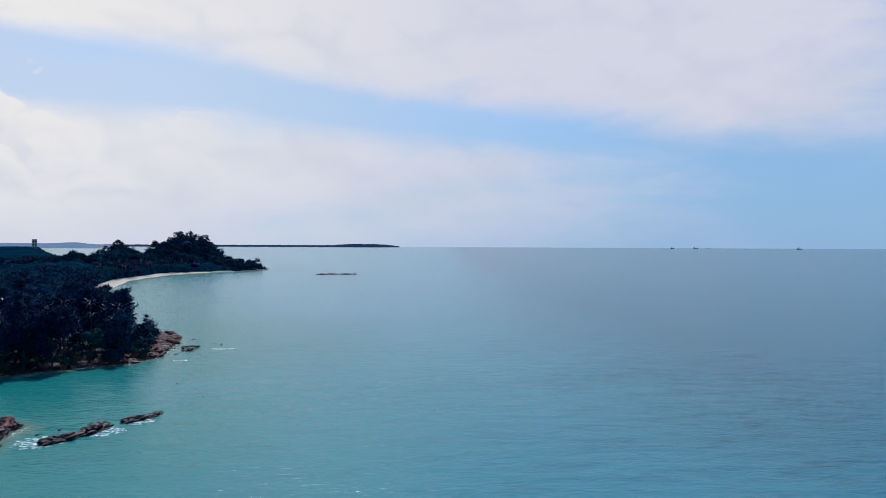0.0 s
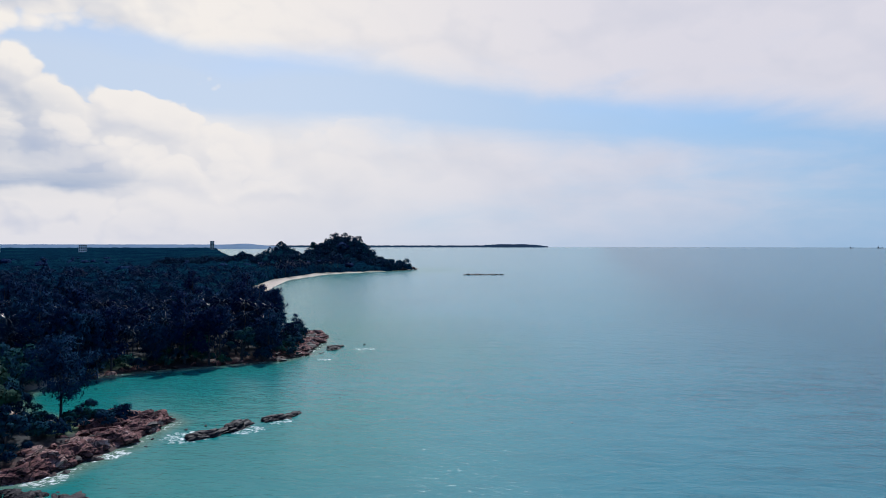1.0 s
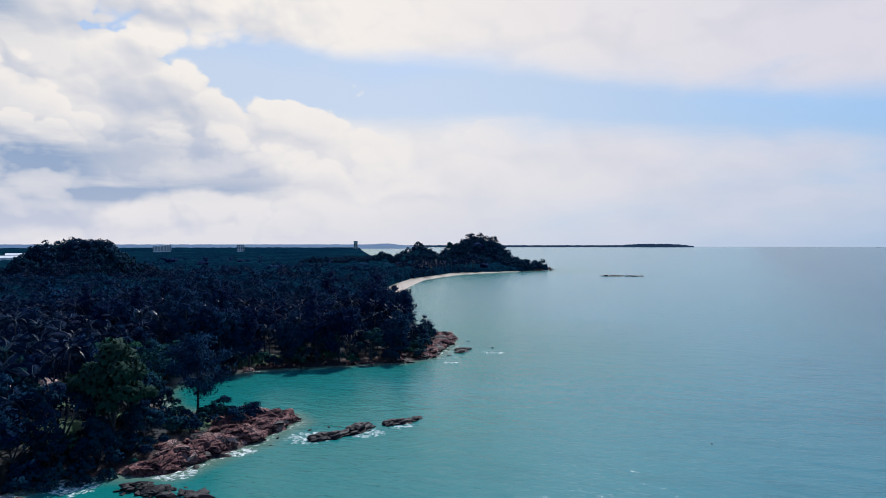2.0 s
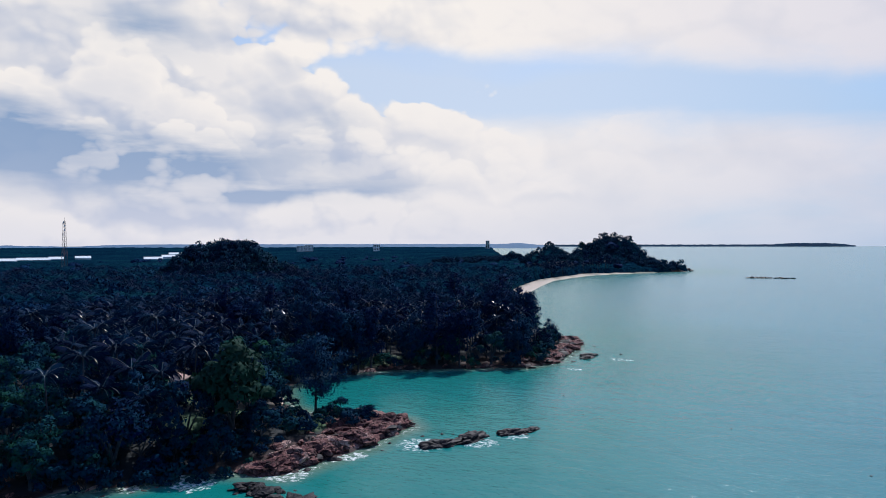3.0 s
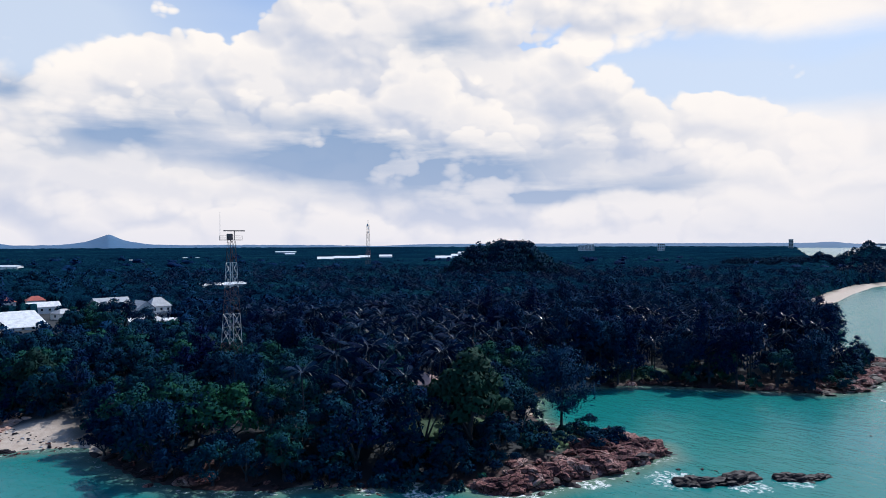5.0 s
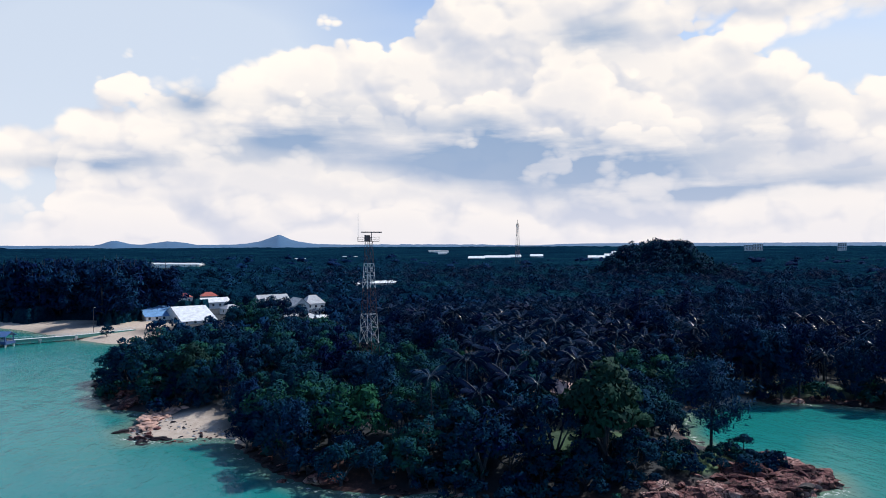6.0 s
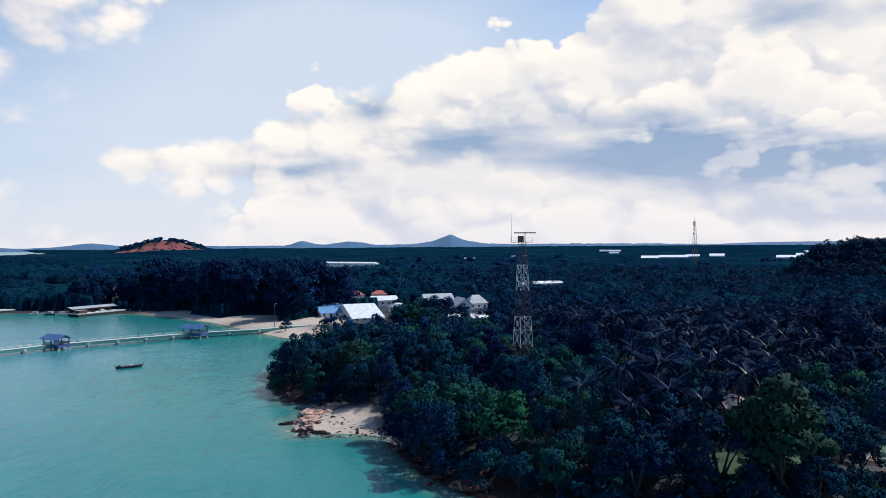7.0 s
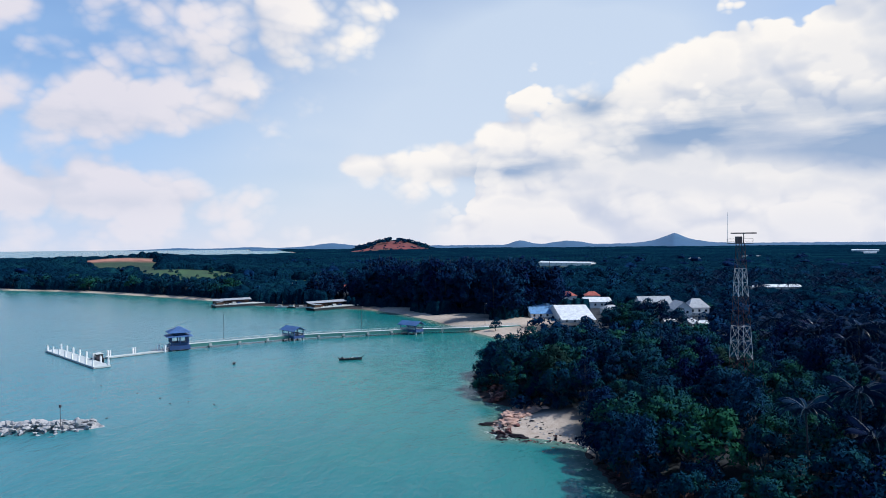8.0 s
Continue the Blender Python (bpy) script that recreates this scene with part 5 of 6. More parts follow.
def hip(w, l, z0, rise, over=0.6, ridge=0.4, thick=0.15):
    hx, hy = w / 2 + over, l / 2 + over
    r = l / 2 * ridge
    v = [(-hx, -hy, z0), (hx, -hy, z0), (hx, hy, z0), (-hx, hy, z0), (0, -r, z0 + rise), (0, r, z0 + rise)]
    v += [(p[0], p[1], p[2] - thick) for p in v[:4]]
    return v, [(0, 1, 4), (1, 2, 5, 4), (2, 3, 5), (3, 0, 4, 5), (0, 6, 7, 1), (1, 7, 8, 2), (2, 8, 9, 3), (3, 9, 6, 0), (9, 8, 7, 6)]


def gable_wall(w, l, z0, z1, rise):
    """Four walls with pointed ends under a ridge along y."""
    hx, hy = w / 2, l / 2
    v = [(-hx, -hy, z0), (hx, -hy, z0), (hx, hy, z0), (-hx, hy, z0), (-hx, -hy, z1), (hx, -hy, z1), (hx, hy, z1), (-hx, hy, z1), (0, -hy, z1 + rise), (0, hy, z1 + rise)]
    return v, [(0, 1, 5, 8, 4), (1, 2, 6, 5), (2, 3, 7, 9, 6), (3, 0, 4, 7), (3, 2, 1, 0)]


def window(parent, x, y, z, w, h, face):
    """A framed window on a wall; face: 'x' or 'y' with its sign."""
    s = -1 if face[0] == "-" else 1
    if face[-1] == "x":
        fr = box(x - 0.02, x + s * 0.10, y - w / 2 - 0.1, y + w / 2 + 0.1, z - h / 2 - 0.1, z + h / 2 + 0.1) if s > 0 else box(x - 0.10, x + 0.02, y - w / 2 - 0.1, y + w / 2 + 0.1, z - h / 2 - 0.1, z + h / 2 + 0.1)
        gl = box(min(x, x + s * 0.13), max(x, x + s * 0.13), y - w / 2, y + w / 2, z - h / 2, z + h / 2)
    else:
        fr = box(x - w / 2 - 0.1, x + w / 2 + 0.1, min(y, y + s * 0.10), max(y, y + s * 0.10), z - h / 2 - 0.1, z + h / 2 + 0.1)
        gl = box(x - w / 2, x + w / 2, min(y, y + s * 0.13), max(y, y + s * 0.13), z - h / 2, z + h / 2)
    f = part("window", fr, M_WHITE, parent)
    part("pane", gl, M_GLASS, f, "dark window pane")


def at_ground(name, x, y, turn, lift=0.0):
    z = float(ground_z(np.array([x]), np.array([y]))[0])
    return empty(name, pose(x, y, z + lift, 0, 0, turn))


def house(name, x, y, turn, w, l, h, rise, roof_mat, label, style="gable", windows=3, storeys=1, wall_mat=None, category="house", lift=0.0, over=0.6):
    """A house: walls, roof, rows of windows and a door. The ridge runs along its own y."""
    ob = at_ground(name, x, y, turn, lift)
    if style == "gable":
        part("wall", gable_wall(w, l, -1.0, h, rise), wall_mat or M_WHITE, ob)
        part("roof", gable(w, l, h + 0.1, rise, over), roof_mat, ob)
    else:
        part("wall", box(-w / 2, w / 2, -l / 2, l / 2, -1.0, h), wall_mat or M_WHITE, ob)
        part("roof", hip(w, l, h, rise, over), roof_mat, ob)
    for st in range(storeys):
        zc = h * (st + 0.55) / storeys
        for k in range(windows):
            yy = (k + 0.5) / windows * l - l / 2
            window(ob, w / 2, yy, zc, 1.2, 1.3, "+x")
            window(ob, -w / 2, yy, zc, 1.2, 1.3, "-x")
        for k in range(max(1, windows - 1)):
            xx = (k + 0.5) / max(1, windows - 1) * w - w / 2
            window(ob, xx, -l / 2, zc, 1.1, 1.3, "-y")
            window(ob, xx, l / 2, zc, 1.1, 1.3, "+y")
    part("door", box(w / 2 - 0.02, w / 2 + 0.15, l * 0.32, l * 0.32 + 1.0, 0, 2.1), M_WOOD, ob)
    return tagged(ob, label, category)


# ---- the village behind the wood ----
main_house = house("villa", -409, 115.5, 12, 10, 11, 7.4, 4.6, M_ROOF_GREY, "large white two-storey house with gabled wing and pale roof", "hip", 3, 2, None, "house", -0.6)
part("gable_wing", gable_wall(9.0, 13.0, -1.0, 7.2, 3.6), M_WHITE, main_house).matrix_basis = pose(1.6, -9.6, 0, 0, 0, 90)
for yy in (-11.6, -7.6):
    for zz in (1.9, 5.3):
        window(main_house, 8.1, yy, zz, 1.2, 1.4, "+x")
part("balcony", box(5.0, 6.6, -5.2, 4.8, 3.5, 3.75), M_WHITE, main_house)
part("balustrade", box(6.5, 6.6, -5.2, 4.8, 3.76, 4.6), M_CONC_LITE, main_house)
part("wing_roof", gable(9.0, 13.4, 7.3, 3.6, 0.7), M_ROOF_GREY, main_house).matrix_basis = pose(1.6, -9.6, 0, 0, 0, 90)
house("white_house", -448, 97, 14, 15, 19, 5.0, 4.4, M_ROOF_GREY, "long pale house with a worn grey roof among trees", "gable", 4, 2)
house("shed", -366, 97, 20, 6, 8, 3.0, 1.5, M_ROOF_WHITE, "low shed with a bright sheet roof", "gable", 2, 1, M_CONC, "shed")
house("shed", -364, 105, 60, 7, 9, 2.8, 1.6, M_ROOF_GREY, "low shed with a rusty grey sheet roof", "gable", 2, 1, M_CONC, "shed")
house("shed", -362, 113, 10, 5, 8, 2.6, 1.2, M_ROOF_WHITE, "low shed with a bright sheet roof", "gable", 2, 1, M_CONC, "shed")
house("blue_hall", -428, 29.0, 14, 36, 15, 2.4, 5.0, M_ROOF_SKY, "hall with a bright blue sheet roof near the beach", "gable", 4, 1, None, "hall")
house("white_roof_hall", -410, 47.5, 14, 44, 17.5, 1.2, 6.0, M_ROOF_WHITE, "hall with a shining white-blue sheet roof", "gable", 4, 1, None, "hall")
house("white_roof_house", -478, 64, 14, 12, 17, 4.2, 2.4, M_ROOF_WHITE, "low house with a bright white roof", "gable", 4)
house("grey_roof_house", -430, 71, 30, 8, 9, 3.4, 2.2, M_ROOF_GREY, "small house with a grey hipped roof", "hip", 2)
house("red_roof_house", -512, 44, 10, 9, 14, 4.6, 2.8, M_ROOF_RED, "house with a faded red tile roof", "hip", 3)
house("red_roof_house", -508, 62, 5, 8, 10, 5.4, 2.6, M_ROOF_RED, "house with a faded red tile roof", "hip", 2)
house("small_house", -470, 28, 20, 7, 9, 3.2, 1.6, M_ROOF_GREY, "small white beach house under trees", "gable", 2)
house("small_house", -452, 12, 20, 7, 8, 3.2, 1.6, M_ROOF_WHITE, "small white beach house under trees", "gable", 2)
house("long_shed", -585, 200, 16, 10, 40, 4.5, 1.6, M_ROOF_WHITE, "long low shed with a pale sheet roof in the wood", "gable", 6, 1, M_CONC, "shed", 3.0)
house("long_shed", -1206, 34, -36, 14, 108, 5.0, 2.0, M_ROOF_WHITE, "very long white-roofed shed far inland", "gable", 10, 1, M_WHITE, "shed", 2.0)
house("grove_house", -151.5, 129.5, 35, 6.2, 8.5, 3.2, 2.0, M_ROOF_PINK, "house with a sun-bleached tile roof among the palms", "hip", 3, 1, M_WOOD, "house", -0.9, 1.0)
house("grove_house", -150.5, 122.5, 15, 4.6, 5.5, 3.0, 1.6, M_ROOF_PINK, "house with a sun-bleached tile roof among the palms", "hip", 2, 1, M_WOOD, "house", -0.6, 0.8)
house("shore_house", -598, -149, 20, 11, 14, 5.2, 2.6, M_ROOF_RED, "white house with a wide red tile roof on the bay shore", "hip", 4, 2, None, "house", 0.0, 1.8)
for k, (x, y, t, w, l, h) in enumerate(((-640, -210, 30, 9, 16, 3.5), (-668, -232, 10, 8, 18, 3.4), (-610, -236, 50, 8, 12, 3.2), (-700, -196, 20, 9, 15, 3.6), (-585, -190, 40, 7, 11, 3.2), (-566, -158, 20, 7, 12, 3.2))):
    house("shore_shed", x, y, t, w, l, h, 1.5, (M_ROOF_GREY, M_ROOF_RED, M_ROOF_SKY, M_ROOF_GREY, M_ROOF_WHITE, M_ROOF_GREY)[k],
          ("low shed with a grey sheet roof", "low shed with a rusty red roof", "low shed with a blue roof", "low shed with a grey sheet roof", "low shed with a white roof", "low shed with a grey sheet roof")[k] + " near the bay", "gable", 3, 1, M_CONC, "shed", 1.0)


def bearing(az, r):
    a = radians(az)
    return 0 - r * math.sin(a), 40 + r * math.cos(a)


def block(name, az, r, w, d, h, label, rows, cols, mat=None, turn=None, lift=0.0):
    """A flat-roofed building far off, with rows of windows."""
    x, y = bearing(az, r)
    ob = at_ground(name, x, y, az + 90 if turn is None else turn, lift)
    part("wall", box(-d / 2, d / 2, -w / 2, w / 2, -3, h), mat or M_WHITE, ob)
    part("roof", gable(d, w, h + 0.1, d * 0.10, 0.8, 0.5) if rows == 1 else box(-d / 2 - 0.6, d / 2 + 0.6, -w / 2 - 0.6, w / 2 + 0.6, h + 0.01, h + 0.9), M_ROOF_WHITE, ob)
    for i in range(rows):
        for j in range(cols):
            zc, yc = h * (i + 0.55) / rows, (j + 0.5) / cols * w - w / 2
            part("window", box(-d / 2 - 0.15, -d / 2 + 0.05, yc - w / cols * 0.32, yc + w / cols * 0.32, zc - h / rows * 0.28, zc + h / rows * 0.28), M_GLASS, ob)
    return tagged(ob, label, "building")


def far_az(t_yaw, x):
    return t_yaw - math.degrees(math.atan((x - 784) / 1242.3))


Y45, Y65, Y80 = 50.95, 75.99, 100.84
for x0, x1, r, h, lab in ((424, 452, 1650, 12, "long white factory hall"), (455, 500, 1750, 12, "long white factory hall"), (500, 520, 1800, 14, "white factory hall"), (538, 560, 1850, 17, "pale factory building"),
                          (640, 668, 1750, 15, "pale warehouse"), (668, 700, 1850, 20, "large pale warehouse"), (700, 735, 1800, 17, "large pale warehouse"), (680, 715, 2100, 24, "large pale warehouse")):
    block("factory", far_az(Y45, (x0 + x1) / 2), r, (x1 - x0) / 1242 * r, 45, h * 0.5, lab + " on the plain inland", 1, 0, M_WHITE, None, -4.0)
block("apartment_block", far_az(Y45, 897), 2700, 30, 18, 17, "white apartment block far inland", 6, 6, None, None, 6)
block("apartment_block", far_az(Y45, 911), 2720, 32, 18, 20, "white apartment block far inland", 7, 6, None, None, 6)
block("white_building", far_az(Y45, 1032), 2700, 26, 26, 22, "square white building above the woods", 4, 4, None, None, 6)
block("dark_tower_block", far_az(Y45, 1246), 3300, 18, 18, 36, "slim grey building at the horizon", 6, 2, M_CONC, None, 4)
for x, r, w in ((180, 1700, 60), (60, 1500, 45), (372, 2300, 30)):
    block("far_shed", far_az(Y45, x), r, w, 20, 9, "white-roofed shed on the wooded plain", 1, 0, None, None, -5)
block("far_shed", far_az(Y65, 915), 2500, 40, 20, 10, "white-roofed shed on the wooded plain", 1, 0, None, None, -3)
block("far_shed", far_az(Y80, 1548), 2500, 40, 20, 10, "white-roofed shed on the wooded plain", 1, 0, None, None, -3)


# ---- garden trees between the houses ----
HOMES = [(o.location.x, o.location.y) for o in scene.objects if o.parent is None and o.get("category") in ("house", "hall", "shed") and -520 < o.location.x < -330]
garden = scatter(1500, (-525, -318, 6, 135), 7.0, lambda x, y, d: (d > 8) & np.all([(x - a) ** 2 + (y - b) ** 2 > 10.5 ** 2 for a, b in HOMES], axis=0) & ~((x > -465) & (y > 12) & (y < 66)) & ~((x > -390) & (y > 94) & (y < 116)))
for x, y in garden[:85]:
    k = int(rng.integers(0, 4))
    plant("garden_tree", SMALL_TREE[k % 3], x, y, rng.uniform(0.4, 0.8), rng.uniform(0, 360), "small dark garden tree between the houses", "tree", "garden trees of the village")

for x, y, s in ((-336, 74, 1.5), (-342, 81, 1.6), (-330, 67, 1.3), (-346, 89, 1.5), (-327, 80, 1.3), (-352, 78, 1.5), (-338, 96, 1.2)):
    plant("garden_tree", BROAD[int(abs(x)) % 4], x, y, s, x * 11, "large dark tree before the village houses", "tree", "garden trees of the village")

# ---- tall stand of casuarinas behind the bay beach ----
bay = scatter(7000, (-640, -400, -300, 40), 5.6, lambda x, y, d: (d > 20) & (d < 85) & ~open_ground(x, y))
for x, y in bay[np.argsort(-bay[:, 1])][:210]:
    grown = rng.uniform(1.45, 2.0) if y > -105 else (rng.uniform(0.95, 1.45) if y > -215 else rng.uniform(0.6, 1.0))
    plant("casuarina_tree", CASU_FAR[int(rng.integers(0, 2))], x, y, grown, rng.uniform(0, 360), "tall dark casuarina behind the bay beach", "tree", "tall casuarinas round the bay")
for x, y in scatter(2600, (-960, -500, -1050, -235), 9.0, lambda x, y, d: (d > 9) & (d < 42))[:130]:
    plant("shore_tree", SMALL_TREE[int(rng.integers(0, 3))], x, y, rng.uniform(1.1, 1.9), rng.uniform(0, 360), "dark rounded tree along the far bay shore", "tree", "trees along the bay shore")
field = scatter(900, (-960, -640, -540, -180), 17.0, lambda x, y, d: (d > 25) & open_ground(x, y))
for x, y in field[:40]:
    plant("field_bush", SMALL_TREE[int(rng.integers(0, 3))], x, y, rng.uniform(0.4, 0.9), rng.uniform(0, 360), "round dark bush on the grassy field", "tree", "bushes on the bay field")


# ---- masts ----
def lattice(name, x, y, base_w, top_w, z0, z1, bays, r, mats, label, category):
    """A square lattice tower, painted in bands: legs, struts and crossed braces for each bay."""
    ob = empty(name, pose(x, y, z0, 0, 0, 18))

    def corner(k, z):
        w = (base_w + (top_w - base_w) * z / (z1 - z0)) / 2
        return Vector(((-w, w, w, -w)[k], (-w, -w, w, w)[k], z))
    for b, (za, zb) in enumerate(zip(bays, bays[1:])):
        mat = mats[b % len(mats)]
        for k in range(4):
            n = (k + 1) % 4
            part("leg", beam(corner(k, za), corner(k, zb), r, 5), mat, ob)
            part("brace", beam(corner(k, za), corner(n, zb), r * 0.55), mat, ob)
            part("brace", beam(corner(n, za), corner(k, zb), r * 0.55), mat, ob)
            part("strut", beam(corner(k, zb), corner(n, zb), r * 0.6), mat, ob)
    return tagged(ob, label, category)


M_REDPAINT = plain("faded_red_paint", (0.30, 0.13, 0.12), 0.6, 0, 0.3)
M_OXIDE = plain("dull_red_paint", (0.075, 0.030, 0.034), 0.7, 0, 0.3)
BANDS = [M_STEEL] * 2 + [M_OXIDE] * 2 + [M_STEEL] * 2 + [M_OXIDE] * 2 + [M_STEEL] * 2 + [M_OXIDE] * 2
tower = lattice("lattice_tower", -180, 89.5, 4.8, 1.4, 4.6, 44.2, [0, 3.2, 5.9, 9.4, 12.9, 17.0, 20.5, 24.0, 27.3, 30.6, 33.8, 36.8, 39.6], 0.055, BANDS,
                "steel lattice tower with red and white bands and a radar bar", "tower")
H = 44.2 - 4.6
part("platform", box(-2.3, 1.9, -2.0, 2.0, H, H + 0.15), M_STEEL_DARK, tower)
for k, (a, b) in enumerate((((-2.3, -2.0), (1.9, -2.0)), ((1.9, -2.0), (1.9, 2.0)), ((1.9, 2.0), (-2.3, 2.0)), ((-2.3, 2.0), (-2.3, -2.0)))):
    for zz in (0.6, 1.15):
        part("railing", beam((*a, H + zz), (*b, H + zz), 0.045), M_STEEL_DARK, tower)
    part("railing_post", beam((*a, H), (*a, H + 1.15), 0.05), M_STEEL_DARK, tower)
part("equipment_box", box(-0.9, 0.1, -0.8, 0.4, H + 0.15, H + 1.7), M_STEEL_DARK, tower)
part("antenna_mast", beam((0.9, 0.3, H), (0.9, 0.3, H + 2.3), 0.10, 6), M_STEEL_DARK, tower)
part("radar_bar", box(-0.15, 0.15, -2.9, 2.9, -0.14, 0.14), M_STEEL_DARK, tower).matrix_basis = pose(0.9, 0.3, H + 2.45, 0, 0, -10)
part("whip_antenna", tube([(-2.2, -1.9, H), (-2.2, -1.9, H + 3.5), (-2.2, -1.9, H + 7.4)], [0.06, 0.045, 0.03], 5), M_STEEL, tower)

mast = lattice("telecom_mast", -987, 540, 6.0, 2.2, 6.0, 74.0, [68 * (1 - (1 - q / 9) ** 1.25) for q in range(10)], 0.22, [M_STEEL_DARK, M_STEEL_DARK, M_REDPAINT, M_STEEL_DARK], "tall slim telecom mast with antenna drums", "mast")
for z, s in ((62, 1), (65, -1), (56, 1), (50, -1), (67, 0.2)):
    part("antenna_panel", box(1.4 * s - 0.5, 1.4 * s + 0.5, -1.4, -0.5, z - 1.4, z + 1.4), M_WHITE, mast)
part("mast_tip", beam((0, 0, 68), (0, 0, 74), 0.25, 5), M_STEEL_DARK, mast)


# ---- jetty in the bay ----
JETTY = [(-284, -118), (-321, -81), (-351, -29), (-360, -2), (-374, 22)]


def along(line, s):
    for a, b in zip(line, line[1:]):
        d = math.dist(a, b)
        if s <= d or b == line[-1]:
            return a[0] + (b[0] - a[0]) * s / d, a[1] + (b[1] - a[1]) * s / d, math.degrees(math.atan2(b[1] - a[1], b[0] - a[0]))
        s -= d


jetty = empty("jetty", pose(0, 0, 0))
for (ax, ay), (bx, by) in zip(JETTY, JETTY[1:]):
    d, a = math.dist((ax, ay), (bx, by)), math.degrees(math.atan2(by - ay, bx - ax))
    n = max(1, round(d / 12))
    for k in range(n):
        m = pose(ax, ay, 0, 0, 0, a) @ pose(d * k / n, 0, 0)
        part("deck", box(0.02, d / n - 0.02, -1.7, 1.7, 1.85, 2.25), M_CONC_LITE, jetty).matrix_basis = m
        for s in (-1.6, 1.6):
            part("side_beam", box(0, d / n, s - 0.15 + (0.12 if s > 0 else -0.12), s + 0.15 + (0.12 if s > 0 else -0.12), 0.95, 2.3), M_GREENPAINT, jetty).matrix_basis = m
            part("rail", box(0, d / n, s - 0.05, s + 0.05, 3.05, 3.15), M_CONC_LITE, jetty).matrix_basis = m
            part("rail", box(0, d / n, s - 0.03, s + 0.03, 2.68, 2.73), M_CONC, jetty).matrix_basis = m
            for q in range(5):
                u = d / n * q / 5
                part("rail_post", box(u - 0.05, u + 0.05, s - 0.04, s + 0.04, 2.25, 3.1), M_CONC, jetty).matrix_basis = m
        part("pier_cap", box(-0.6, 0.6, -2.1, 2.1, 0.9, 1.84), M_CONC, jetty).matrix_basis = m
        for s in (-1.4, 1.4):
            part("pile", beam((0, s, -4), (0, s, 0.95), 0.35, 8), M_CONC, jetty).matrix_basis = m
tagged(jetty, "long curved concrete jetty with green sides and pale rails", "jetty")


def pavilion(x, y, turn):
    ob = empty("jetty_pavilion", pose(x, y, 0, 0, 0, turn))
    part("platform", box(-5.6, 5.6, -2.9, 2.9, 1.2, 2.3), M_BLUEPAINT, ob)
    for i in (-5.0, 0.0, 5.0):
        for j in (-2.4, 2.4):
            part("post", box(i - 0.18, i + 0.18, j - 0.18, j + 0.18, 2.3, 5.0), M_BLUEPAINT, ob)
            part("pile", beam((i, j, -4), (i, j, 1.2), 0.4, 8), M_CONC, ob)
    for j in (-2.5, 2.5):
        for i in (-2.5, 2.5):
            part("railing", box(i - 2.3, i + 2.3, j - 0.05, j + 0.05, 2.5, 3.3), M_CONC_LITE, ob)
    v, f = gable(6.0, 11.0, 5.0, 1.5, 0.7)
    part("roof", ([(b, a, c) for a, b, c in v], [q[::-1] for q in f]), M_ROOF_BLUE, ob)
    return tagged(ob, "open jetty pavilion with a blue gable roof", "pavilion", "pavilions on the jetty")


pavilion(-321, -81, 55)
pavilion(-350, -30, 62)
gate = empty("jetty_head_pavilion", pose(-284, -118, 0, 0, 0, 40))
part("platform", box(-4.2, 4.2, -4.2, 4.2, 0.6, 2.3), M_BLUEPAINT, gate)
for i in (-3.4, 0, 3.4):
    for j in (-3.4, 0, 3.4):
        if i or j:
            part("post", beam((i, j, -3.5), (i, j, 6.6), 0.28, 8), M_BLUEPAINT, gate)
for s in (-3.6, 3.6):
    part("railing", box(s - 0.06, s + 0.06, -3.4, 3.4, 2.5, 3.4), M_BLUEPAINT, gate)
    part("railing", box(-3.4, 3.4, s - 0.06, s + 0.06, 2.5, 3.4), M_CONC_LITE, gate)
part("lower_roof", hip(8.4, 8.4, 6.2, 1.5, 1.2, 0.02), M_ROOF_BLUE, gate)
part("clerestory", box(-2.6, 2.6, -2.6, 2.6, 6.9, 8.0), M_BLUEPAINT, gate)
part("upper_roof", hip(7.4, 7.4, 7.9, 2.4, 1.0, 0.02), M_ROOF_BLUE, gate)
tagged(gate, "jetty head pavilion with a two-tiered blue hip roof", "pavilion")


def lamp_post(x, y):
    ob = empty("lamp_post", pose(x, y, 2.2, 0, 0, 40))
    part("pole", tube([(0, 0, -0.2), (0, 0, 6), (0, 0, 12)], [0.13, 0.10, 0.07], 6), M_STEEL_DARK, ob)
    part("arm", beam((0, 0, 11.9), (1.0, 0, 12.1), 0.05), M_STEEL_DARK, ob)
    part("lamp_head", box(0.7, 1.3, -0.15, 0.15, 12.0, 12.15), M_STEEL, ob)
    return tagged(ob, "tall thin lamp post on the jetty", "lamp post", "lamp posts on the jetty")


for s in (20, 86, 150):
    px, py, a = along(JETTY, s)
    lamp_post(px - 1.5 * math.sin(radians(a)), py + 1.5 * math.cos(radians(a)))

# ---- floating dock ----
dock = empty("floating_dock", pose(-238, -121, 0, 0, 0, math.degrees(math.atan2(-171 + 121, -273 + 238))))
L = 61.0
for k in range(10):
    part("pontoon", box(L * k / 10 + 0.05, L * (k + 1) / 10 - 0.05, -3.0, 3.0, 0.15, 0.75), M_CONC_LITE, dock)
    part("fender", box(L * k / 10 + 0.05, L * (k + 1) / 10 - 0.05, -3.15, 3.15, -0.4, 0.14), M_HULL, dock)
for k in range(8):
    for s in (-2.7, 2.7):
        part("pile", beam((1.5 + k * 8.2, s, -4), (1.5 + k * 8.2, s, 2.9), 0.38, 8), M_WHITE, dock)
        part("pile_cap", tube([(1.5 + k * 8.2, s, 2.9), (1.5 + k * 8.2, s, 3.4)], [0.42, 0.05], 8), M_CONC_LITE, dock)
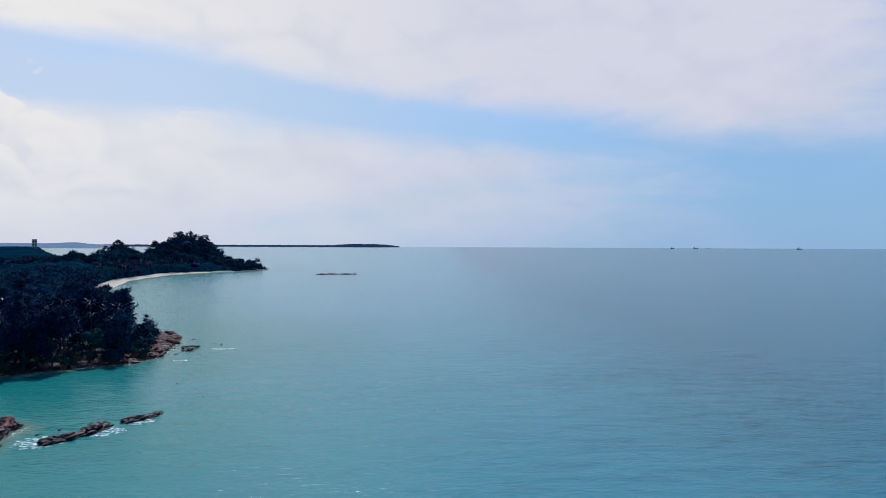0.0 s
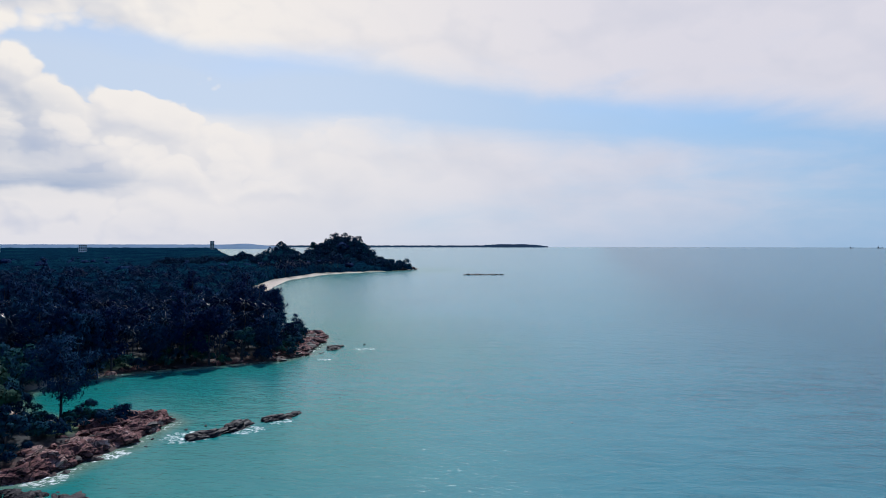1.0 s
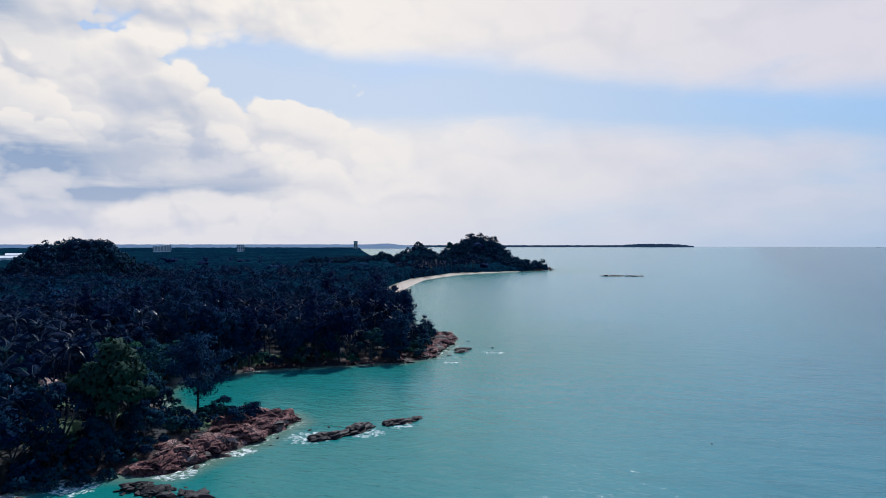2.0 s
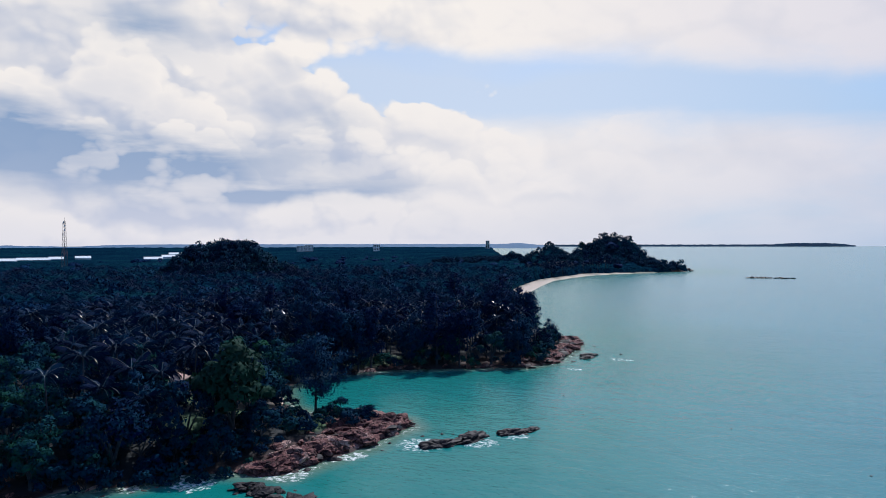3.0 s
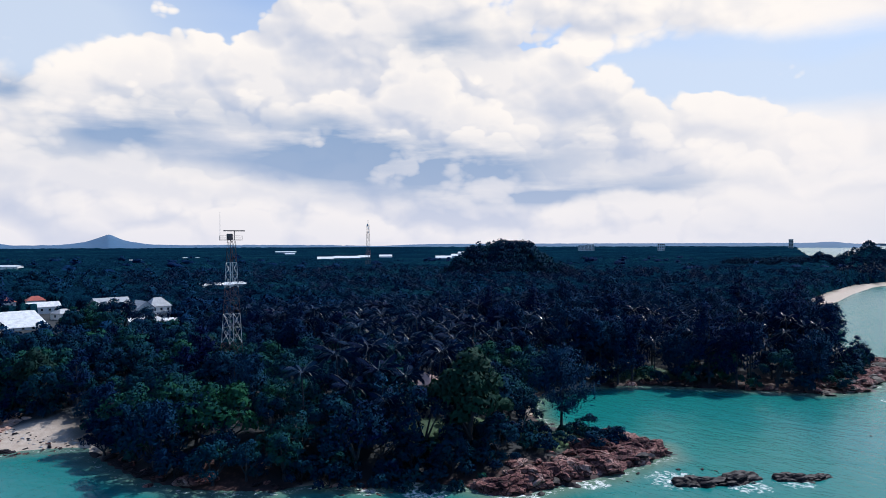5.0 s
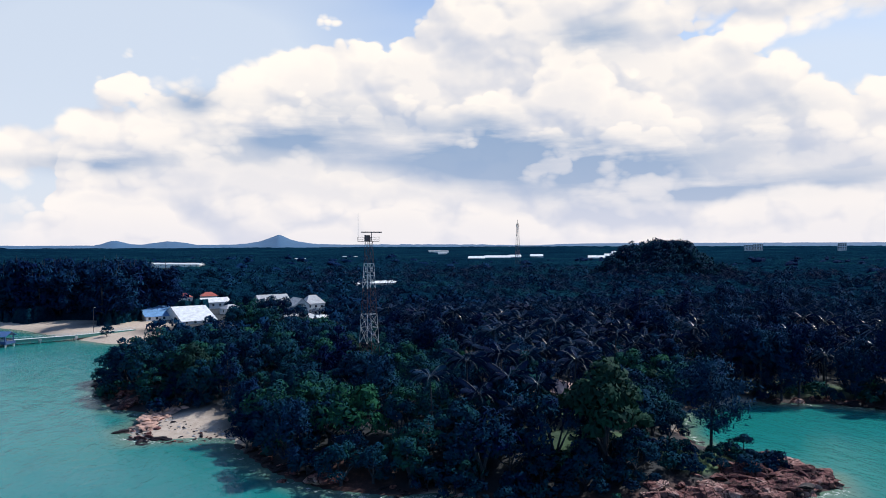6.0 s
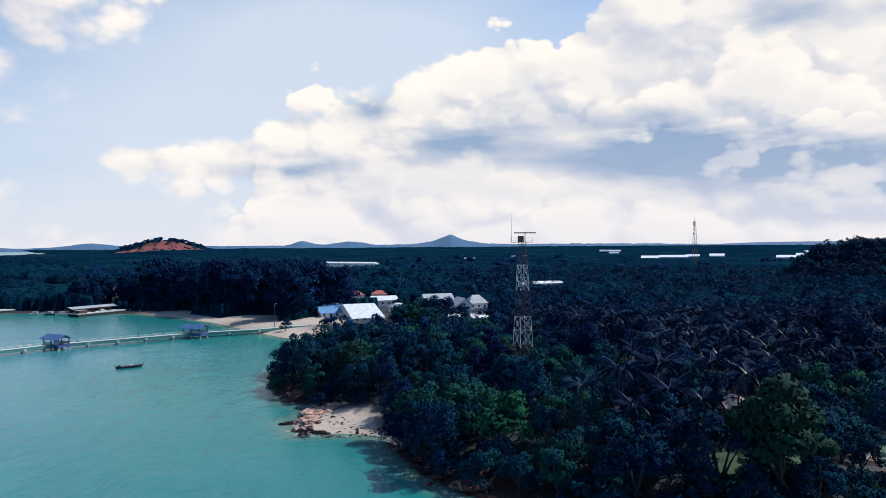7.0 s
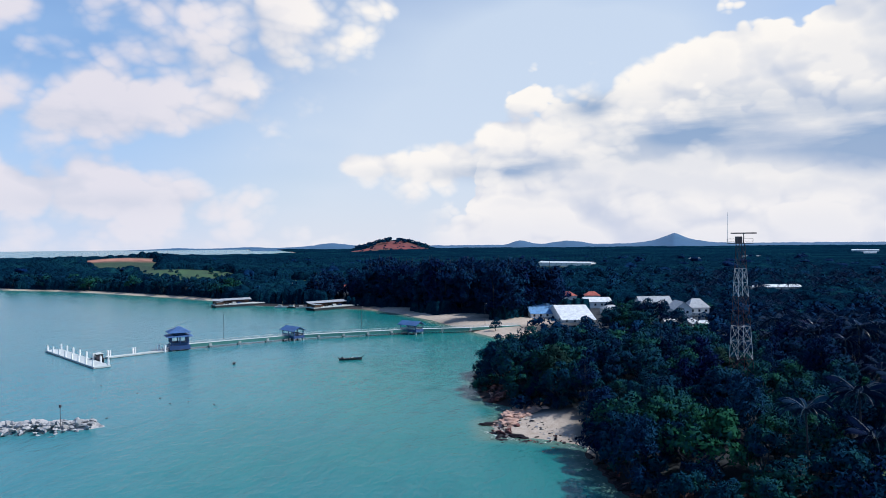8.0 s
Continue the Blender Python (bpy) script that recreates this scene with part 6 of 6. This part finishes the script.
tagged(dock, "white floating pontoon dock with rows of piles", "dock")
finger = empty("floating_dock", pose(-258, -134, 0, 0, 0, math.degrees(math.atan2(-121 + 134, -278 + 258))))
for k in range(4):
    part("pontoon", box(k * 6.2, k * 6.2 + 6.1, -1.3, 1.3, 0.15, 0.7), M_CONC_LITE, finger)
    part("fender", box(k * 6.2, k * 6.2 + 6.1, -1.4, 1.4, -0.4, 0.14), M_HULL, finger)
for k, s in ((1, 1.2), (1.9, 1.2), (11, 1.2), (12, 1.2), (22, 1.2), (23.5, -1.2)):
    part("pile", beam((k, s, -4), (k, s, 3.1), 0.36, 8), M_WHITE, finger)
tagged(finger, "narrow floating walkway with white piles", "dock")
gang = empty("gangway", pose(-277, -121, 0, 0, 0, 160))
part("ramp", merge(box(0, 9, -0.8, 0.8, 1.5, 1.65)), M_STEEL, gang)
for s in (-0.8, 0.8):
    part("handrail", box(0, 9, s - 0.04, s + 0.04, 2.55, 2.63), M_STEEL, gang)
    part("leg", box(0.2, 0.5, s - 0.1, s + 0.1, 0.4, 1.5), M_STEEL, gang)
tagged(gang, "light steel gangway between dock and jetty", "gangway")


# ---- boats ----
def hull(l, w, h, rake=0.22):
    n, vs, fs = 9, [], []
    for i in range(n):
        u = i / (n - 1)
        half = w / 2 * (1 - max(0, (u - 0.55) / 0.45) ** 2.2) * (0.82 + 0.18 * min(1, u * 4))
        sheer = h * (1 + 0.45 * max(0, u - 0.5) ** 1.5 * 2)
        x = l * (u - 0.5) + rake * l * max(0, u - 0.8)
        vs += [(x, -half, sheer), (x * 0.96, -half * 0.72, -0.3), (x * 0.96, half * 0.72, -0.3), (x, half, sheer), (x, half * 0.86, sheer - 0.25 * h), (x, -half * 0.86, sheer - 0.25 * h)]
    for i in range(n - 1):
        for k in range(6):
            fs.append((i * 6 + k, i * 6 + (k + 1) % 6, (i + 1) * 6 + (k + 1) % 6, (i + 1) * 6 + k))
    fs += [tuple(range(6))[::-1], tuple((n - 1) * 6 + k for k in range(6))]
    return vs, fs


boat = empty("fishing_boat", pose(-268, -35, 0, 0, 0, 108))
part("hull", hull(8.6, 2.1, 0.75), M_HULL, boat)
part("bow_post", tube([(4.2, 0, 0.7), (4.9, 0, 1.3), (5.2, 0, 2.0)], [0.22, 0.16, 0.1], 6), M_HULL, boat)
part("stern_post", tube([(-4.2, 0, 0.5), (-4.6, 0, 1.2)], [0.2, 0.12], 6), M_HULL, boat)
for u in (-2.2, -0.2, 1.8):
    part("thwart", box(u - 0.2, u + 0.2, -0.8, 0.8, 0.55, 0.68), M_WOOD, boat)
part("engine_box", box(-3.4, -2.6, -0.45, 0.45, 0.4, 1.25), M_STEEL_DARK, boat)
part("fish_crate", box(0.4, 1.3, -0.4, 0.4, 0.68, 1.1), M_CONC, boat)
part("fish_crate", box(2.4, 3.1, -0.35, 0.35, 0.68, 1.05), M_BLUEPAINT, boat)
tagged(boat, "dark wooden fishing boat lying on the bay", "boat")
launch = empty("motor_boat", pose(-252, -133, 0, 0, 0, 55))
part("hull", hull(11, 3.2, 1.1), M_HULL, launch)
part("cabin", box(-2.5, 1.5, -1.2, 1.2, 0.8, 2.9), M_STEEL_DARK, launch)
part("cabin_roof", box(-2.8, 1.9, -1.4, 1.4, 2.91, 3.1), M_CONC_LITE, launch)
for s in (-1.22, 1.22):
    part("window", box(-2.0, 1.0, s - 0.03, s + 0.03, 1.7, 2.5), M_GLASS, launch)
tagged(launch, "motor boat with a dark cabin moored at the dock", "boat")
skiff = empty("skiff", pose(-246, -128, 0, 0, 0, 52))
part("hull", hull(5.5, 1.8, 0.6), M_HULL, skiff)
part("thwart", box(-0.2, 0.2, -0.7, 0.7, 0.4, 0.5), M_WOOD, skiff)
tagged(skiff, "small dark skiff beside the dock", "boat")


def barge(x, y, turn, l, w, label):
    ob = empty("barge", pose(x, y, 0, 0, 0, turn))
    v, f = box(-l / 2, l / 2, -w / 2, w / 2, -0.5, 1.5)
    v = [(a * (0.93 if c < 0 else 1), b, c) for a, b, c in v]
    part("hull", (v, f), M_HULL, ob)
    part("deck", box(-l / 2 + 0.3, l / 2 - 0.3, -w / 2 + 0.3, w / 2 - 0.3, 1.55, 2.1), M_CONC_LITE, ob)
    part("deckhouse", box(-l / 2 + 1.5, -l / 2 + 6.5, -w / 2 + 0.6, -0.4, 2.11, 3.9), M_RUST, ob)
    part("deckhouse_roof", box(-l / 2 + 1.2, -l / 2 + 6.8, -w / 2 + 0.4, -0.2, 3.91, 4.05), M_ROOF_GREY, ob)
    part("winch", merge(tube([(-l / 2 + 10, -1.2, 2.8), (-l / 2 + 10, 1.2, 2.8)], [0.7, 0.7], 10)), M_RUST, ob)
    n = 7
    for k in range(n):
        u = -l / 2 + 1.5 + (l - 12) * k / (n - 1)
        part("shed_post", box(u - 0.15, u + 0.15, 0.7, 1.0, 2.1, 4.55), M_HULL, ob)
        part("shed_post", box(u - 0.15, u + 0.15, w / 2 - 0.6, w / 2 - 0.3, 2.1, 5.55), M_HULL, ob)
    part("back_wall", box(-l / 2 + 1.5, l / 2 - 10.5, w / 2 - 0.28, w / 2 - 0.15, 2.1, 5.3), M_RUST, ob)
    a, b = -l / 2 + 0.4, l / 2 - 9.4
    lo = [(a, 0.6, 4.5), (b, 0.6, 4.5), (b, w / 2, 5.6), (a, w / 2, 5.6)]
    part("shed_roof", (lo + [(x_, y_, z_ + 0.16) for x_, y_, z_ in lo], [(3, 2, 1, 0), (4, 5, 6, 7), (0, 1, 5, 4), (1, 2, 6, 5), (2, 3, 7, 6), (3, 0, 4, 7)]), M_ROOF_GREY, ob)
    for k, (u, s) in enumerate(((0.12, 1.3), (0.3, 0.9), (0.46, 1.1), (0.6, 0.8))):
        part("cargo_crate", box(a + (b - a) * u, a + (b - a) * u + 2.4 * s, -1.8 - s * 0.6, -0.6, 2.11, 2.1 + 1.2 * s), (M_RUST, M_HULL, M_CONC, M_BLUEPAINT)[k], ob)
    for k in range(6):
        part("bollard", beam((-l / 2 + 3 + k * (l - 6) / 5, w / 2 - 0.6, 2.1), (-l / 2 + 3 + k * (l - 6) / 5, w / 2 - 0.6, 2.8), 0.2, 8), M_HULL, ob)
    return tagged(ob, label, "barge", "barges at the bay shore")


barge(-483, -115, 143, 48, 11, "long dark barge with a pale deck and a white-roofed shed")
barge(-494, -197, 136, 39, 10, "dark barge with a rusty deckhouse and a pale-roofed shed")


for k, (x, y, t) in enumerate(((-488, -158, 100), (-486, -148, 80), (-484, -140, 110))):
    ob = empty("moored_boat", pose(x + 6, y, 0, 0, 0, t))
    part("hull", hull(10, 2.8, 1.0), (M_CONC_LITE, M_HULL, M_CONC)[k], ob)
    part("cabin", box(-2.5, 0.5, -0.9, 0.9, 0.7, 2.2), M_CONC, ob)
    part("mast_pole", beam((0.8, 0, 0.8), (0.8, 0, 5.0), 0.06), M_WOOD, ob)
    tagged(ob, ("pale", "dark", "grey")[k] + " small boat moored between the barges", "boat")
pole = empty("marker_pole", pose(-157, -72, 1.6))
part("pole", beam((0, 0, -0.5), (0, 0, 4.4), 0.07, 6), M_STEEL_DARK, pole)
part("topmark", box(-0.2, 0.2, -0.2, 0.2, 4.1, 4.8), M_STEEL_DARK, pole)
tagged(pole, "thin marker pole standing on the breakwater", "pole")
FLOAT = tube([(-0.45, 0, 0), (-0.25, 0, 0.02), (0.25, 0, 0.02), (0.45, 0, 0)], [0.12, 0.3, 0.3, 0.12], 8)
FLOAT_ME = mesh_of("float", *FLOAT, M_HULL)
for x, y, s in ((-208, -99, 1.3), (-188, -62, 1.2), (-194, -69, 1.4), (-189, -49, 1.0), (-170, -69, 1.1), (-191, -58, 0.8), (-199, -80, 1.0), (-234, 11, 0.7), (-76, 201, 1.0), (-63, 184, 0.9), (-30, 190, 0.9), (-60, 230, 0.7), (-2, 170, 0.8), (-57, 205, 0.7)):
    ob = new("buoy", FLOAT_ME)
    ob.matrix_basis = pose(x, y, 0.03, 0, 0, x * 9) @ Matrix.Scale(s * 0.6, 4)
    tagged(ob, "small dark float on the water", "buoy", "floats in the bay")
wreck = empty("mooring_raft", pose(-253, -76, 0, 0, 0, 20))
part("drum", tube([(-1.2, 0, 0.2), (1.2, 0, 0.2)], [0.4, 0.4], 10), M_HULL, wreck)
part("frame", box(-1.6, 0.8, -0.6, 0.6, 0.45, 0.6), M_HULL, wreck)
tagged(wreck, "small dark mooring raft in the bay", "raft")


# ---- wooded hilltop far inland ----
crest = np.array([(-2790 - 0.966 * a + 0.26 * b, -690 - 0.26 * a - 0.966 * b) for a, b in zip(rng.uniform(20, 140, 90), rng.uniform(-150, 150, 90))])
slope = np.array([(-2790 - 0.966 * a + 0.26 * b, -690 - 0.26 * a - 0.966 * b) for a, b in zip(rng.uniform(-130, 20, 34), rng.uniform(-170, 150, 34))])
crest = np.concatenate([crest, slope])
joined("hilltop_wood", MIDDLE, crest, np.where(np.arange(len(crest)) < 90, rng.uniform(1.3, 2.2, len(crest)), rng.uniform(0.6, 1.2, len(crest))), M_FAR_HAZE, "dark trees on the top of the red hill", "trees")


# ---- far distance ----
def ridge(name, az0, az1, r, profile, mat, label, category, z0=None, depth=260.0, rough=1.0, n=160):
    """A far range of hills: a long mound whose crest follows a profile of height over its length."""
    vs, fs = [], []
    rows = 5
    for i in range(n + 1):
        u = i / n
        x, y = bearing(az0 + (az1 - az0) * u, r)
        out = Vector((x, y - 40, 0)).normalized()
        base = float(rim(np.array([x]), np.array([y]))[0]) - 4 if z0 is None else z0
        h = profile(u) + rough * (noise.noise(Vector((u * 60, 1, 3))) + 0.6 * noise.noise(Vector((u * 170, 5, 3))))
        for j in range(rows):
            q = j / (rows - 1)
            vs.append(Vector((x, y, base)) + out * (q - 0.5) * depth + Vector((0, 0, max(0.0, h + 4) * math.sin(math.pi * q) ** 0.8)))
    for i in range(n):
        for j in range(rows - 1):
            a = i * rows + j
            fs.append((a, a + rows, a + rows + 1, a + 1))
    ob = new(name, mesh_of(name, vs, fs, mat, True))
    return tagged(ob, label, category, kind="structure")


def bumps(*items):
    return lambda u: sum(a * math.exp(-abs((u - c) / w) ** p) for c, w, a, p in items)


ridge("backdrop_island", 3.6, 29.5, 4550, bumps((0.5, 0.5, 12, 14), (0.10, 0.09, 9, 4)), M_FAR_HAZE, "long low wooded island at the horizon", "island", None, 150, 2.2, 300)
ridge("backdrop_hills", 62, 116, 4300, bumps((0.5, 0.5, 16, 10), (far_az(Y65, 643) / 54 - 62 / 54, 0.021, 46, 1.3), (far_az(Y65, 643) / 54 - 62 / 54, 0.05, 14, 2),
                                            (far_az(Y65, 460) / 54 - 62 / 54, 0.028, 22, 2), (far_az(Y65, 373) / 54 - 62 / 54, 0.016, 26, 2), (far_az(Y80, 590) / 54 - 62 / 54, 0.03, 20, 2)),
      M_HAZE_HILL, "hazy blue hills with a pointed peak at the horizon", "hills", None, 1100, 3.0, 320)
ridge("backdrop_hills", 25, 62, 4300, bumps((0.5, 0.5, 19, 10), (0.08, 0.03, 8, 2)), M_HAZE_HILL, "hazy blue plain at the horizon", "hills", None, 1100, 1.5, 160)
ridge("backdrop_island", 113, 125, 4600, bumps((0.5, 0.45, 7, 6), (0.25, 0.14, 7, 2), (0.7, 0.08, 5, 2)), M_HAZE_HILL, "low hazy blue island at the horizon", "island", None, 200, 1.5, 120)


def ship(az, r, l, kind):
    x, y = bearing(az, r)
    z = float(rim(np.array([x]), np.array([y]))[0])
    ob = empty("ship", pose(x, y, z, 0, 0, az + 8))
    part("hull", hull(l, l * 0.2, l * 0.12), M_HULL, ob)
    part("bridge", box(-l * 0.4, -l * 0.22, -l * 0.07, l * 0.07, l * 0.1, l * 0.32), M_STEEL_DARK, ob)
    for u in kind:
        part("mast_pole", beam((l * u, 0, l * 0.1), (l * u, 0, l * 0.55), l * 0.018), M_STEEL_DARK, ob)
    return tagged(ob, "small dark ship on the horizon", "ship", "ships on the horizon")


for x, l, kind in ((1346, 20, (-0.35, 0.3)), (1391, 26, (-0.3, 0.35)), (1415, 18, (0.1,)), (1598, 26, (0.0,)), (1110, 12, (0.2,))):
    ship(far_az(6.07, x), 4300, l, kind)
